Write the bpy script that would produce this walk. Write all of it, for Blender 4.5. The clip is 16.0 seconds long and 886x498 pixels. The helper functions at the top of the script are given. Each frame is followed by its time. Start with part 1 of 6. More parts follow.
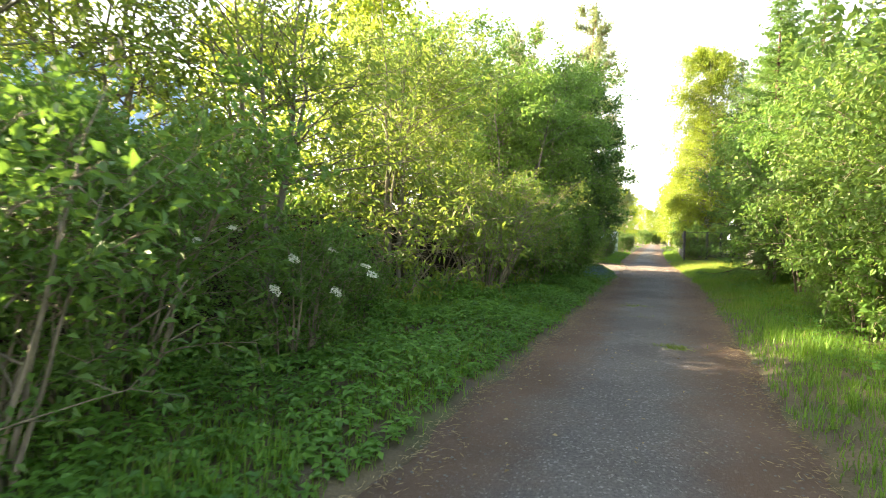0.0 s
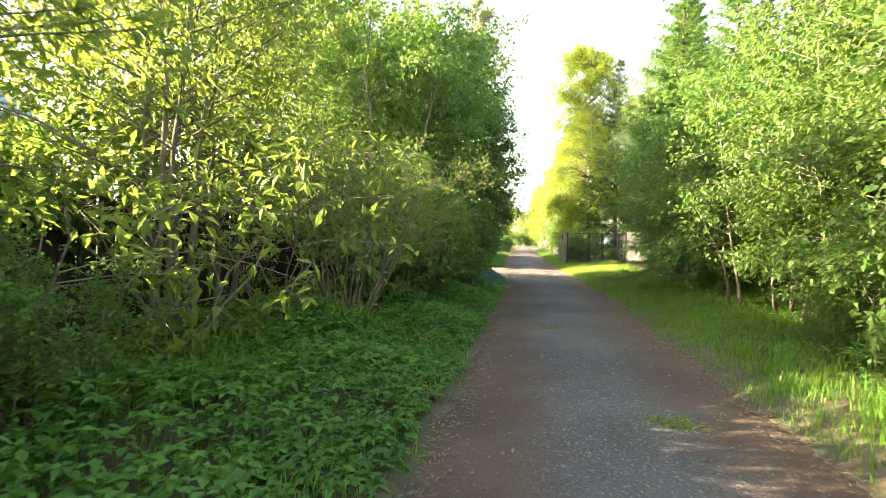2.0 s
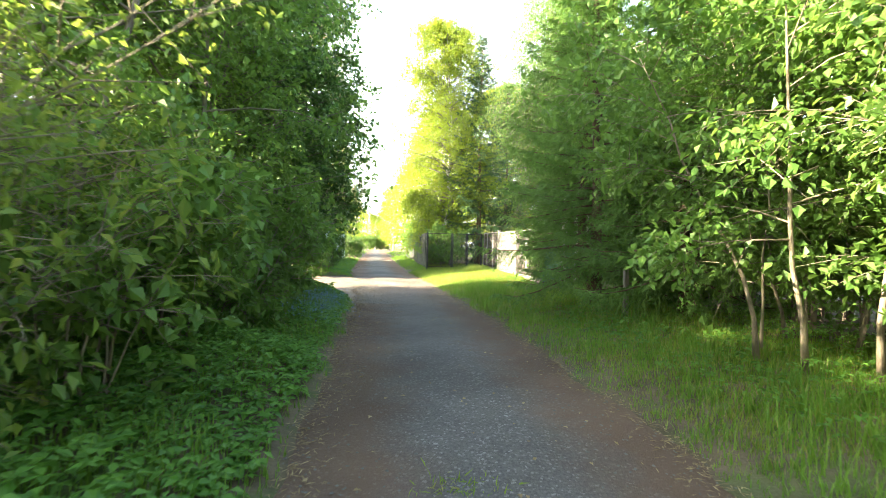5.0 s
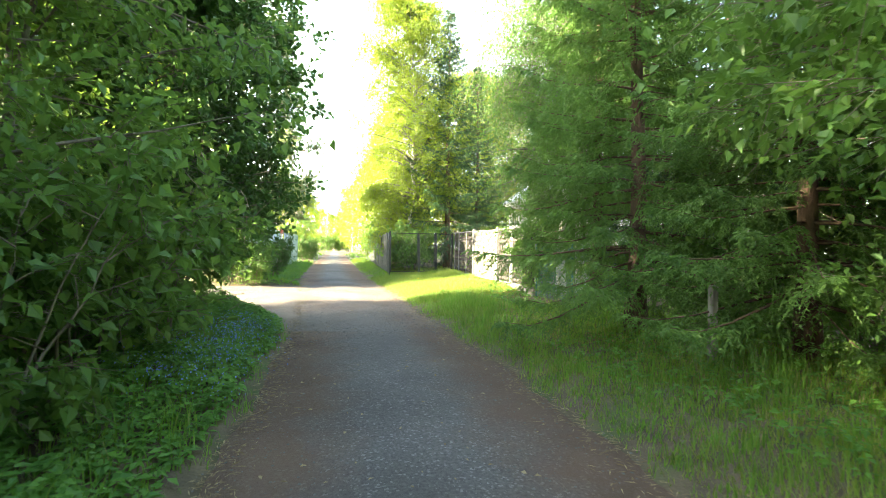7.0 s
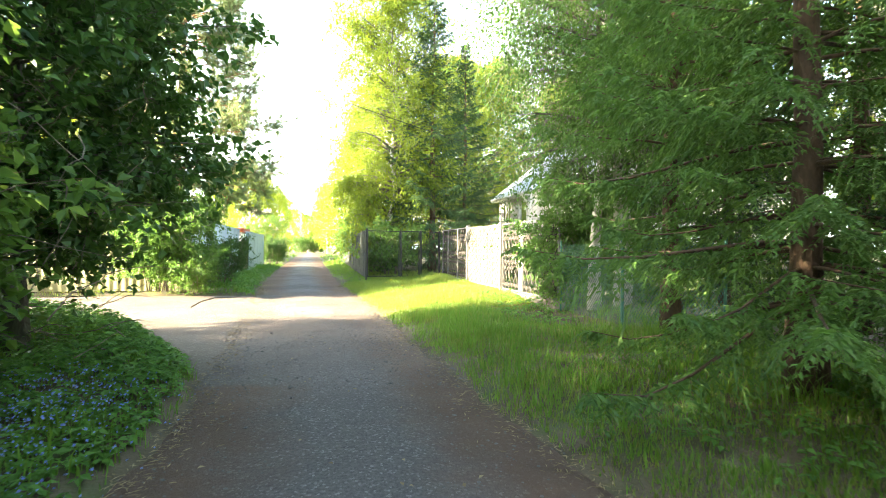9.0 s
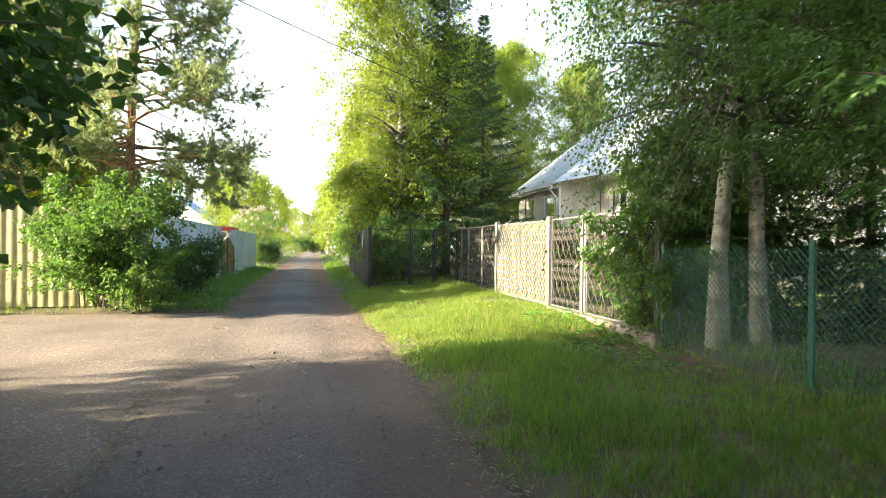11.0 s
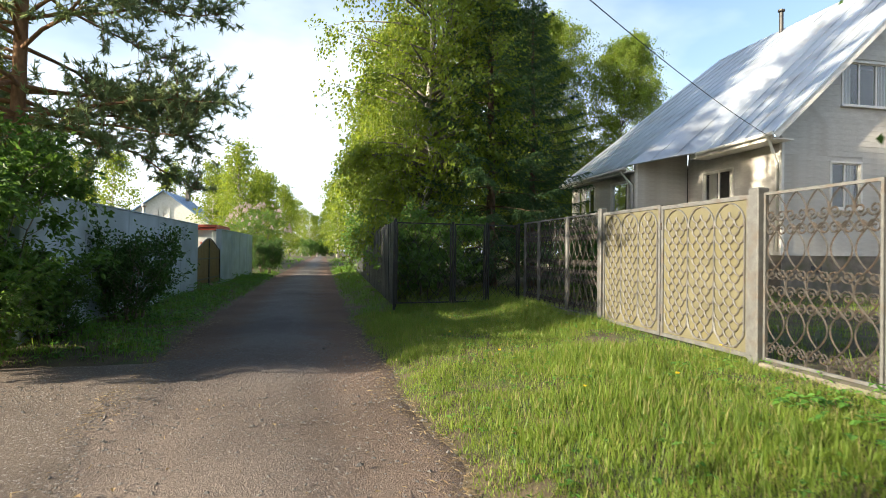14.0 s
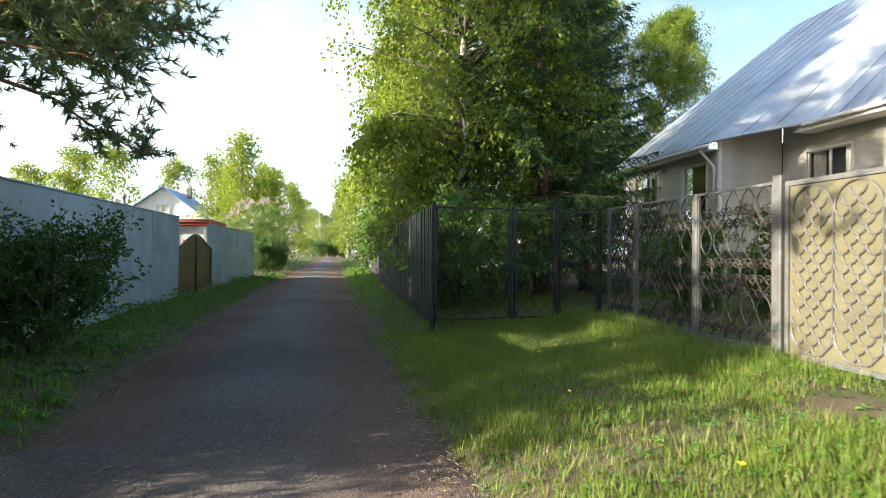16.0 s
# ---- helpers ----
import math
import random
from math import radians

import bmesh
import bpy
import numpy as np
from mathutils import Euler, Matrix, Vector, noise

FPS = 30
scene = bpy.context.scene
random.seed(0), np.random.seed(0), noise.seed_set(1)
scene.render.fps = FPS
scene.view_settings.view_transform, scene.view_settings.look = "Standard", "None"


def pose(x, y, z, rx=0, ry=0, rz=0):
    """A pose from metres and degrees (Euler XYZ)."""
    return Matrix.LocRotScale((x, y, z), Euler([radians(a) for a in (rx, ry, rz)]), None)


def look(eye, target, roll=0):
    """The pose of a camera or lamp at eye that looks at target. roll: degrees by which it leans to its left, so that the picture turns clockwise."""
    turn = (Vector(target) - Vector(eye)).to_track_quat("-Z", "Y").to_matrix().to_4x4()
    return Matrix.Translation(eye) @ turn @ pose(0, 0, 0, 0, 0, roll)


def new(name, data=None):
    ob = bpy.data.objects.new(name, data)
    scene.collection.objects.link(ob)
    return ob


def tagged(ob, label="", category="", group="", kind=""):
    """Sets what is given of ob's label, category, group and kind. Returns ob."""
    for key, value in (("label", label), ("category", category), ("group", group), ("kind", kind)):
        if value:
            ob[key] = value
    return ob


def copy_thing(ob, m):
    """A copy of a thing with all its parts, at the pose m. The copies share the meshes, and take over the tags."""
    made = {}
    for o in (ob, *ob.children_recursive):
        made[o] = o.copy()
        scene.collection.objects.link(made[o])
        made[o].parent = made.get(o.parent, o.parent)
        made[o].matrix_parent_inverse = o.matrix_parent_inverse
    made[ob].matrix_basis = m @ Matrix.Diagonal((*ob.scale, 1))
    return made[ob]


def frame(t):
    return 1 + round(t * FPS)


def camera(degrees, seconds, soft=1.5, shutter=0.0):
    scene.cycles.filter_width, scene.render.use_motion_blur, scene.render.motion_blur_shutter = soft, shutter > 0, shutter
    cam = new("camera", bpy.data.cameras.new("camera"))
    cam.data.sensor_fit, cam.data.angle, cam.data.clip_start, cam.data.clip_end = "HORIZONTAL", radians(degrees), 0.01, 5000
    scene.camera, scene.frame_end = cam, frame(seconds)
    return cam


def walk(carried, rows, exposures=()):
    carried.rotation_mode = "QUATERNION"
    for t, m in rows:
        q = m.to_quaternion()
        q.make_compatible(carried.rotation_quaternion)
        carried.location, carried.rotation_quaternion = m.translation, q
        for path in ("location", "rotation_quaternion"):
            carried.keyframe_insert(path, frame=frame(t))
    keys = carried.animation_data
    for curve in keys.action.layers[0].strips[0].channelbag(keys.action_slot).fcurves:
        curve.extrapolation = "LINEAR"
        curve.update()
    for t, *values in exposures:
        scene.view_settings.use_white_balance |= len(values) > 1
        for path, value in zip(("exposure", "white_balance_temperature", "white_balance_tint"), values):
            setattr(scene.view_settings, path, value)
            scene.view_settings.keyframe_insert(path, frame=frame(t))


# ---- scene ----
cam = camera(77.15, 16.0, soft=0.8, shutter=0.25)
ROWS = [
    (0.0, -0.027, 0.269, 1.598, 88.46, -1.45, 21.42),
    (0.5, -0.233, 1.240, 1.583, 88.64, -1.62, 17.33),
    (1.0, -0.476, 2.215, 1.571, 88.84, -1.74, 11.28),
    (1.5, -0.774, 3.179, 1.536, 88.97, -1.69, 9.62),
    (2.0, -1.014, 4.170, 1.501, 89.00, -1.64, 8.73),
    (2.5, -1.181, 5.203, 1.475, 89.11, -1.53, 7.68),
    (3.0, -1.225, 6.293, 1.474, 89.25, -1.45, 3.21),
    (3.5, -1.192, 7.416, 1.473, 89.38, -1.35, 1.17),
    (4.0, -1.121, 8.543, 1.476, 89.51, -1.07, -2.89),
    (4.5, -1.102, 9.657, 1.455, 89.69, -1.12, -4.20),
    (5.0, -1.049, 10.762, 1.445, 89.73, -1.26, -6.46),
    (7.5, -0.799, 15.570, 1.498, 89.88, -0.76, -10.79),
    (8.0, -0.774, 16.529, 1.481, 89.90, -0.73, -11.11),
    (8.5, -0.648, 17.506, 1.450, 89.93, -0.70, -11.71),
    (9.0, -0.484, 18.435, 1.448, 90.00, -0.65, -12.89),
    (11.5, -0.135, 23.303, 1.524, 90.00, -0.85, -12.51),
    (12.0, -0.094, 24.260, 1.514, 90.07, -0.83, -12.18),
    (12.5, -0.062, 25.209, 1.507, 90.14, -0.74, -12.04),
    (13.0, -0.028, 26.127, 1.522, 90.16, -0.66, -11.55),
    (13.5, -0.017, 27.023, 1.514, 90.21, -0.65, -11.81),
    (14.0, -0.009, 27.923, 1.489, 90.31, -0.64, -11.69),
    (14.5, -0.015, 28.824, 1.455, 90.40, -0.66, -11.71),
    (15.0, -0.031, 29.736, 1.428, 90.44, -0.60, -11.29),
    (15.5, -0.042, 30.638, 1.420, 90.44, -0.56, -11.06),
    (16.0, -0.043, 31.520, 1.409, 90.38, -0.51, -10.72),
]
EXPOSURE = [(0.0, 3.2, 8000, 8), (1.0, 3.15, 7900, 8), (2.0, 3.3, 7800, 8), (3.0, 3.25, 7600, 6), (4.0, 3.4, 7400, 6), (5.0, 3.65, 7300, 4), (7.5, 3.85, 7200, 2), (9.0, 3.8, 7200, 3), (11.5, 2.35, 7000, 6), (12.5, 1.93, 6900, 7), (14.0, 1.5, 6600, 8), (15.0, 1.6, 6500, 8), (16.0, 1.8, 6300, 9)]
walk(cam, [(t, pose(x, y, z, rx, ry, rz)) for t, x, y, z, rx, ry, rz in ROWS], EXPOSURE)

# ---- world and sun ----
SUN_ELEVATION = 17.8
SUN_WAY = Vector((1.0, 0.2, 0.0)).normalized()      # where the light travels to, on the plan
world = bpy.data.worlds.new("world")
scene.world = world
world.use_nodes = True
wn = world.node_tree.nodes
wn.clear()
w_sky = wn.new("ShaderNodeTexSky")
w_sky.sky_type = 'NISHITA'
w_sky.sun_disc = False
w_sky.sun_elevation = radians(SUN_ELEVATION)
w_sky.sun_rotation = math.atan2(-SUN_WAY.x, -SUN_WAY.y)
w_sky.air_density = 1.0
w_sky.dust_density = 2.5
w_back = wn.new("ShaderNodeBackground")
w_back.inputs["Strength"].default_value = 0.115
w_out = wn.new("ShaderNodeOutputWorld")
# thin bright veil of cloud over the blue, thicker towards the horizon
w_co = wn.new("ShaderNodeTexCoord")
w_map = wn.new("ShaderNodeMapping")
w_map.inputs["Scale"].default_value = (1.0, 1.0, 2.2)
w_noise = wn.new("ShaderNodeTexNoise")
w_noise.inputs["Scale"].default_value = 2.4
w_noise.inputs["Detail"].default_value = 5
w_sep = wn.new("ShaderNodeSeparateXYZ")
w_low = wn.new("ShaderNodeMapRange")
w_low.inputs["From Min"].default_value = 0.0
w_low.inputs["From Max"].default_value = 0.48
w_low.inputs["To Min"].default_value = 0.62
w_low.inputs["To Max"].default_value = 0.0
w_add = wn.new("ShaderNodeMath")
w_add.operation = 'ADD'
w_rng = wn.new("ShaderNodeMapRange")
w_rng.inputs["From Min"].default_value = 0.54
w_rng.inputs["From Max"].default_value = 1.0
w_rng.inputs["To Max"].default_value = 0.85
w_mix = wn.new("ShaderNodeMix")
w_mix.data_type = 'RGBA'
w_mix.inputs["B"].default_value = (4.9, 5.3, 6.0, 1)
for a, b in ((w_co.outputs["Generated"], w_map.inputs["Vector"]), (w_map.outputs[0], w_noise.inputs["Vector"]), (w_co.outputs["Generated"], w_sep.inputs[0]), (w_sep.outputs["Z"], w_low.inputs["Value"]),
             (w_low.outputs[0], w_add.inputs[0]), (w_noise.outputs["Fac"], w_add.inputs[1]), (w_add.outputs[0], w_rng.inputs["Value"]), (w_rng.outputs[0], w_mix.inputs["Factor"]),
             (w_sky.outputs[0], w_mix.inputs["A"]), (w_mix.outputs["Result"], w_back.inputs[0])):
    world.node_tree.links.new(a, b)
world.node_tree.links.new(w_back.outputs[0], w_out.inputs[0])
sun = new("sun", bpy.data.lights.new("sun", 'SUN'))
sun.data.energy = 5.0
sun.data.angle = radians(0.6)
sun.data.color = (1.0, 0.885, 0.69)
down = math.tan(radians(SUN_ELEVATION))
sun.matrix_world = look((0, 0, 40), (SUN_WAY.x, SUN_WAY.y, 40 - down))


# ---- materials ----
def node_material(name):
    m = bpy.data.materials.new(name)
    m.use_nodes = True
    m.node_tree.nodes.clear()
    return m, m.node_tree.nodes, m.node_tree.links


def surface(name, dark, light, scale=4.0, rough=0.8, bump=0.3, metal=0.0, fine=60.0, stain=None, stain_scale=0.8, stretch=(1, 1, 1), random_mix=0.0, specular=0.4):
    """A matt or metal surface: two scales of noise in the colour, a stain colour in patches, fine relief."""
    m, n, l = node_material(name)
    out = n.new("ShaderNodeOutputMaterial")
    bs = n.new("ShaderNodeBsdfPrincipled")
    co = n.new("ShaderNodeTexCoord")
    mp = n.new("ShaderNodeMapping")
    mp.inputs["Scale"].default_value = stretch
    l.new(co.outputs["Object"], mp.inputs["Vector"])
    n1 = n.new("ShaderNodeTexNoise")
    n1.inputs["Scale"].default_value = scale
    n1.inputs["Detail"].default_value = 6
    n2 = n.new("ShaderNodeTexNoise")
    n2.inputs["Scale"].default_value = fine
    n2.inputs["Detail"].default_value = 4
    for t in (n1, n2):
        l.new(mp.outputs[0], t.inputs["Vector"])
    add = n.new("ShaderNodeMath")
    add.operation = 'MULTIPLY_ADD'
    l.new(n2.outputs["Fac"], add.inputs[0])
    add.inputs[1].default_value = 0.45
    l.new(n1.outputs["Fac"], add.inputs[2])
    fac = add.outputs[0]
    if random_mix:
        info = n.new("ShaderNodeObjectInfo")
        ra = n.new("ShaderNodeMath")
        ra.operation = 'MULTIPLY_ADD'
        l.new(info.outputs["Random"], ra.inputs[0])
        ra.inputs[1].default_value = random_mix
        l.new(fac, ra.inputs[2])
        fac = ra.outputs[0]
    ramp = n.new("ShaderNodeMapRange")
    ramp.inputs["From Min"].default_value = 0.45
    ramp.inputs["From Max"].default_value = 1.0 + random_mix
    l.new(fac, ramp.inputs["Value"])
    mix = n.new("ShaderNodeMix")
    mix.data_type = 'RGBA'
    mix.inputs["A"].default_value = (*dark, 1)
    mix.inputs["B"].default_value = (*light, 1)
    l.new(ramp.outputs[0], mix.inputs["Factor"])
    col = mix.outputs["Result"]
    if stain:
        n3 = n.new("ShaderNodeTexNoise")
        n3.inputs["Scale"].default_value = stain_scale
        n3.inputs["Detail"].default_value = 5
        l.new(co.outputs["Object"], n3.inputs["Vector"])
        r3 = n.new("ShaderNodeMapRange")
        r3.inputs["From Min"].default_value = 0.5
        r3.inputs["From Max"].default_value = 0.72
        l.new(n3.outputs["Fac"], r3.inputs["Value"])
        m3 = n.new("ShaderNodeMix")
        m3.data_type = 'RGBA'
        l.new(r3.outputs[0], m3.inputs["Factor"])
        l.new(col, m3.inputs["A"])
        m3.inputs["B"].default_value = (*stain, 1)
        col = m3.outputs["Result"]
    l.new(col, bs.inputs["Base Color"])
    bs.inputs["Roughness"].default_value = rough
    bs.inputs["Metallic"].default_value = metal
    bs.inputs["Specular IOR Level"].default_value = specular
    if bump:
        b = n.new("ShaderNodeBump")
        b.inputs["Strength"].default_value = bump
        b.inputs["Distance"].default_value = 0.02
        l.new(n2.outputs["Fac"], b.inputs["Height"])
        l.new(b.outputs[0], bs.inputs["Normal"])
    l.new(bs.outputs[0], out.inputs[0])
    return m


def leaf_material(name, dark, light, through_colour, share=0.4, rough=0.45, odd=None, patch=0.6):
    """A leaf: every leaf its own tone, slow drifts over the crown, light shining through."""
    m, n, l = node_material(name)
    out = n.new("ShaderNodeOutputMaterial")
    bs = n.new("ShaderNodeBsdfPrincipled")
    tr = n.new("ShaderNodeBsdfTranslucent")
    geo = n.new("ShaderNodeNewGeometry")
    co = n.new("ShaderNodeTexCoord")
    ns = n.new("ShaderNodeTexNoise")
    ns.inputs["Scale"].default_value = patch
    ns.inputs["Detail"].default_value = 3
    l.new(co.outputs["Object"], ns.inputs["Vector"])
    add = n.new("ShaderNodeMath")
    add.operation = 'MULTIPLY_ADD'
    l.new(geo.outputs["Random Per Island"], add.inputs[0])
    add.inputs[1].default_value = 0.6
    l.new(ns.outputs["Fac"], add.inputs[2])
    mr = n.new("ShaderNodeMapRange")
    mr.inputs["From Min"].default_value = 0.4
    mr.inputs["From Max"].default_value = 1.15
    l.new(add.outputs[0], mr.inputs["Value"])
    mix = n.new("ShaderNodeMix")
    mix.data_type = 'RGBA'
    mix.inputs["A"].default_value = (*dark, 1)
    mix.inputs["B"].default_value = (*light, 1)
    l.new(mr.outputs[0], mix.inputs["Factor"])
    col = mix.outputs["Result"]
    if odd:
        gt = n.new("ShaderNodeMath")
        gt.operation = 'GREATER_THAN'
        gt.inputs[1].default_value = odd[1]
        l.new(geo.outputs["Random Per Island"], gt.inputs[0])
        mo = n.new("ShaderNodeMix")
        mo.data_type = 'RGBA'
        l.new(gt.outputs[0], mo.inputs["Factor"])
        l.new(col, mo.inputs["A"])
        mo.inputs["B"].default_value = (*odd[0], 1)
        col = mo.outputs["Result"]
    l.new(col, bs.inputs["Base Color"])
    bs.inputs["Roughness"].default_value = rough
    bs.inputs["Specular IOR Level"].default_value = 0.35
    tm = n.new("ShaderNodeMix")
    tm.data_type = 'RGBA'
    tm.inputs["Factor"].default_value = 0.65
    l.new(col, tm.inputs["A"])
    tm.inputs["B"].default_value = (*through_colour, 1)
    l.new(tm.outputs["Result"], tr.inputs["Color"])
    sh = n.new("ShaderNodeMixShader")
    sh.inputs[0].default_value = share
    l.new(bs.outputs[0], sh.inputs[1])
    l.new(tr.outputs[0], sh.inputs[2])
    l.new(sh.outputs[0], out.inputs[0])
    return m


def road_material(name, base_dark, base_light, edge_col, pebble):
    """Packed gravel: grey stones of several tones, brown litter towards the edges."""
    m, n, l = node_material(name)
    out = n.new("ShaderNodeOutputMaterial")
    bs = n.new("ShaderNodeBsdfPrincipled")
    co = n.new("ShaderNodeTexCoord")
    vo = n.new("ShaderNodeTexVoronoi")
    vo.inputs["Scale"].default_value = 62
    v2 = n.new("ShaderNodeTexVoronoi")
    v2.inputs["Scale"].default_value = 150
    ns = n.new("ShaderNodeTexNoise")
    ns.inputs["Scale"].default_value = 1.3
    ns.inputs["Detail"].default_value = 7
    ns.inputs["Roughness"].default_value = 0.7
    nf = n.new("ShaderNodeTexNoise")
    nf.inputs["Scale"].default_value = 38
    nf.inputs["Detail"].default_value = 6
    nf.inputs["Roughness"].default_value = 0.75
    for t in (vo, v2, ns, nf):
        l.new(co.outputs["Object"], t.inputs["Vector"])
    mr = n.new("ShaderNodeMapRange")
    mr.inputs["From Min"].default_value = 0.3
    mr.inputs["From Max"].default_value = 0.7
    l.new(nf.outputs["Fac"], mr.inputs["Value"])
    mix = n.new("ShaderNodeMix")
    mix.data_type = 'RGBA'
    mix.inputs["A"].default_value = (*base_dark, 1)
    mix.inputs["B"].default_value = (*base_light, 1)
    l.new(mr.outputs[0], mix.inputs["Factor"])
    # single pale stones
    sep = n.new("ShaderNodeSeparateColor")
    l.new(vo.outputs["Color"], sep.inputs[0])
    gt = n.new("ShaderNodeMapRange")
    gt.inputs["From Min"].default_value = 0.88
    gt.inputs["From Max"].default_value = 0.98
    l.new(sep.outputs[0], gt.inputs["Value"])
    m2 = n.new("ShaderNodeMix")
    m2.data_type = 'RGBA'
    l.new(gt.outputs[0], m2.inputs["Factor"])
    l.new(mix.outputs["Result"], m2.inputs["A"])
    m2.inputs["B"].default_value = (*pebble, 1)
    # brown edges and patches
    at = n.new("ShaderNodeAttribute")
    at.attribute_name = "edge"
    ad = n.new("ShaderNodeMath")
    ad.operation = 'MULTIPLY_ADD'
    l.new(ns.outputs["Fac"], ad.inputs[0])
    ad.inputs[1].default_value = 1.5
    l.new(at.outputs["Fac"], ad.inputs[2])
    er = n.new("ShaderNodeMapRange")
    er.inputs["From Min"].default_value = 0.95
    er.inputs["From Max"].default_value = 1.75
    er.inputs["To Max"].default_value = 0.8
    l.new(ad.outputs[0], er.inputs["Value"])
    m3 = n.new("ShaderNodeMix")
    m3.data_type = 'RGBA'
    l.new(er.outputs[0], m3.inputs["Factor"])
    l.new(m2.outputs["Result"], m3.inputs["A"])
    m3.inputs["B"].default_value = (*edge_col, 1)
    # slow tone drift
    dr = n.new("ShaderNodeTexNoise")
    dr.inputs["Scale"].default_value = 0.5
    dr.inputs["Detail"].default_value = 5
    l.new(co.outputs["Object"], dr.inputs["Vector"])
    dm = n.new("ShaderNodeMapRange")
    dm.inputs["From Min"].default_value = 0.3
    dm.inputs["From Max"].default_value = 0.7
    dm.inputs["To Min"].default_value = 0.75
    dm.inputs["To Max"].default_value = 1.2
    l.new(dr.outputs["Fac"], dm.inputs["Value"])
    # paler brown gravel tone mixed in around the junction
    du = n.new("ShaderNodeAttribute")
    du.attribute_name = "junction_tone"
    dl = n.new("ShaderNodeMix")
    dl.data_type = 'RGBA'
    dl.inputs["A"].default_value = (0.115, 0.088, 0.074, 1)
    dl.inputs["B"].default_value = (0.27, 0.212, 0.178, 1)
    l.new(mr.outputs[0], dl.inputs["Factor"])
    m4 = n.new("ShaderNodeMix")
    m4.data_type = 'RGBA'
    l.new(du.outputs["Fac"], m4.inputs["Factor"])
    l.new(m3.outputs["Result"], m4.inputs["A"])
    l.new(dl.outputs["Result"], m4.inputs["B"])
    hv = n.new("ShaderNodeHueSaturation")
    l.new(dm.outputs[0], hv.inputs["Value"])
    l.new(m4.outputs["Result"], hv.inputs["Color"])
    l.new(hv.outputs[0], bs.inputs["Base Color"])
    bs.inputs["Roughness"].default_value = 0.9
    bs.inputs["Specular IOR Level"].default_value = 0.25
    hs = n.new("ShaderNodeMath")
    hs.operation = 'MULTIPLY_ADD'
    l.new(v2.outputs["Distance"], hs.inputs[0])
    hs.inputs[1].default_value = -0.5
    l.new(nf.outputs["Fac"], hs.inputs[2])
    hb = n.new("ShaderNodeMath")
    hb.operation = 'MULTIPLY_ADD'
    l.new(vo.outputs["Distance"], hb.inputs[0])
    hb.inputs[1].default_value = -0.6
    l.new(hs.outputs[0], hb.inputs[2])
    b = n.new("ShaderNodeBump")
    b.inputs["Strength"].default_value = 0.8
    b.inputs["Distance"].default_value = 0.02
    l.new(hb.outputs[0], b.inputs["Height"])
    l.new(b.outputs[0], bs.inputs["Normal"])
    l.new(bs.outputs[0], out.inputs[0])
    return m


def glass_material(name, tint=(0.9, 0.95, 1.0)):
    m, n, l = node_material(name)
    out = n.new("ShaderNodeOutputMaterial")
    bs = n.new("ShaderNodeBsdfPrincipled")
    bs.inputs["Base Color"].default_value = (*tint, 1)
    bs.inputs["Roughness"].default_value = 0.03
    bs.inputs["Transmission Weight"].default_value = 1.0
    bs.inputs["IOR"].default_value = 1.5
    l.new(bs.outputs[0], out.inputs[0])
    return m


M_SOIL = surface("soil", (0.05, 0.04, 0.026), (0.15, 0.115, 0.07), 2.5, 0.95, 0.6, fine=40, stain=(0.06, 0.10, 0.025), stain_scale=1.4)
M_ROAD = road_material("gravel_road", (0.074, 0.068, 0.069), (0.205, 0.185, 0.182), (0.15, 0.089, 0.06), (0.29, 0.275, 0.27))
M_SIDE = road_material("gravel_side_road", (0.115, 0.092, 0.078), (0.255, 0.205, 0.172), (0.15, 0.11, 0.085), (0.34, 0.31, 0.29))
M_STONE = surface("stone", (0.08, 0.075, 0.073), (0.27, 0.255, 0.245), 9, 0.85, 0.4, random_mix=0.4)
M_STRAW = leaf_material("straw", (0.16, 0.10, 0.05), (0.42, 0.33, 0.19), (0.4, 0.3, 0.12), 0.2, 0.7)
M_GRASS = leaf_material("grass_blade", (0.065, 0.16, 0.024), (0.195, 0.35, 0.05), (0.24, 0.42, 0.04), 0.42, 0.5, odd=((0.26, 0.25, 0.10), 0.965), patch=0.5)
M_LAWN = leaf_material("lawn_blade", (0.065, 0.13, 0.022), (0.235, 0.325, 0.055), (0.38, 0.48, 0.06), 0.46, 0.5, odd=((0.33, 0.28, 0.12), 0.88), patch=2.2)
M_HERB = leaf_material("herb_leaf", (0.045, 0.135, 0.028), (0.135, 0.29, 0.05), (0.22, 0.44, 0.07), 0.42, 0.5)
M_ELDER = leaf_material("elder_leaf", (0.04, 0.10, 0.024), (0.13, 0.245, 0.05), (0.2, 0.36, 0.05), 0.36, 0.45)
M_ROWAN = leaf_material("rowan_leaf", (0.06, 0.12, 0.027), (0.165, 0.255, 0.052), (0.38, 0.47, 0.08), 0.48, 0.45, odd=((0.24, 0.26, 0.06), 0.95))
M_LIME = leaf_material("lime_leaf", (0.05, 0.125, 0.029), (0.138, 0.255, 0.056), (0.27, 0.41, 0.07), 0.45, 0.42)
M_HAZEL = leaf_material("hazel_leaf", (0.05, 0.115, 0.028), (0.14, 0.238, 0.055), (0.29, 0.40, 0.075), 0.45, 0.45)
M_BIRCH = leaf_material("birch_leaf", (0.065, 0.132, 0.020), (0.20, 0.285, 0.036), (0.46, 0.52, 0.04), 0.48, 0.4, odd=((0.25, 0.27, 0.05), 0.95), patch=0.35)
M_DARKLEAF = leaf_material("lilac_leaf", (0.024, 0.074, 0.019), (0.081, 0.169, 0.038), (0.16, 0.3, 0.05), 0.32, 0.38)
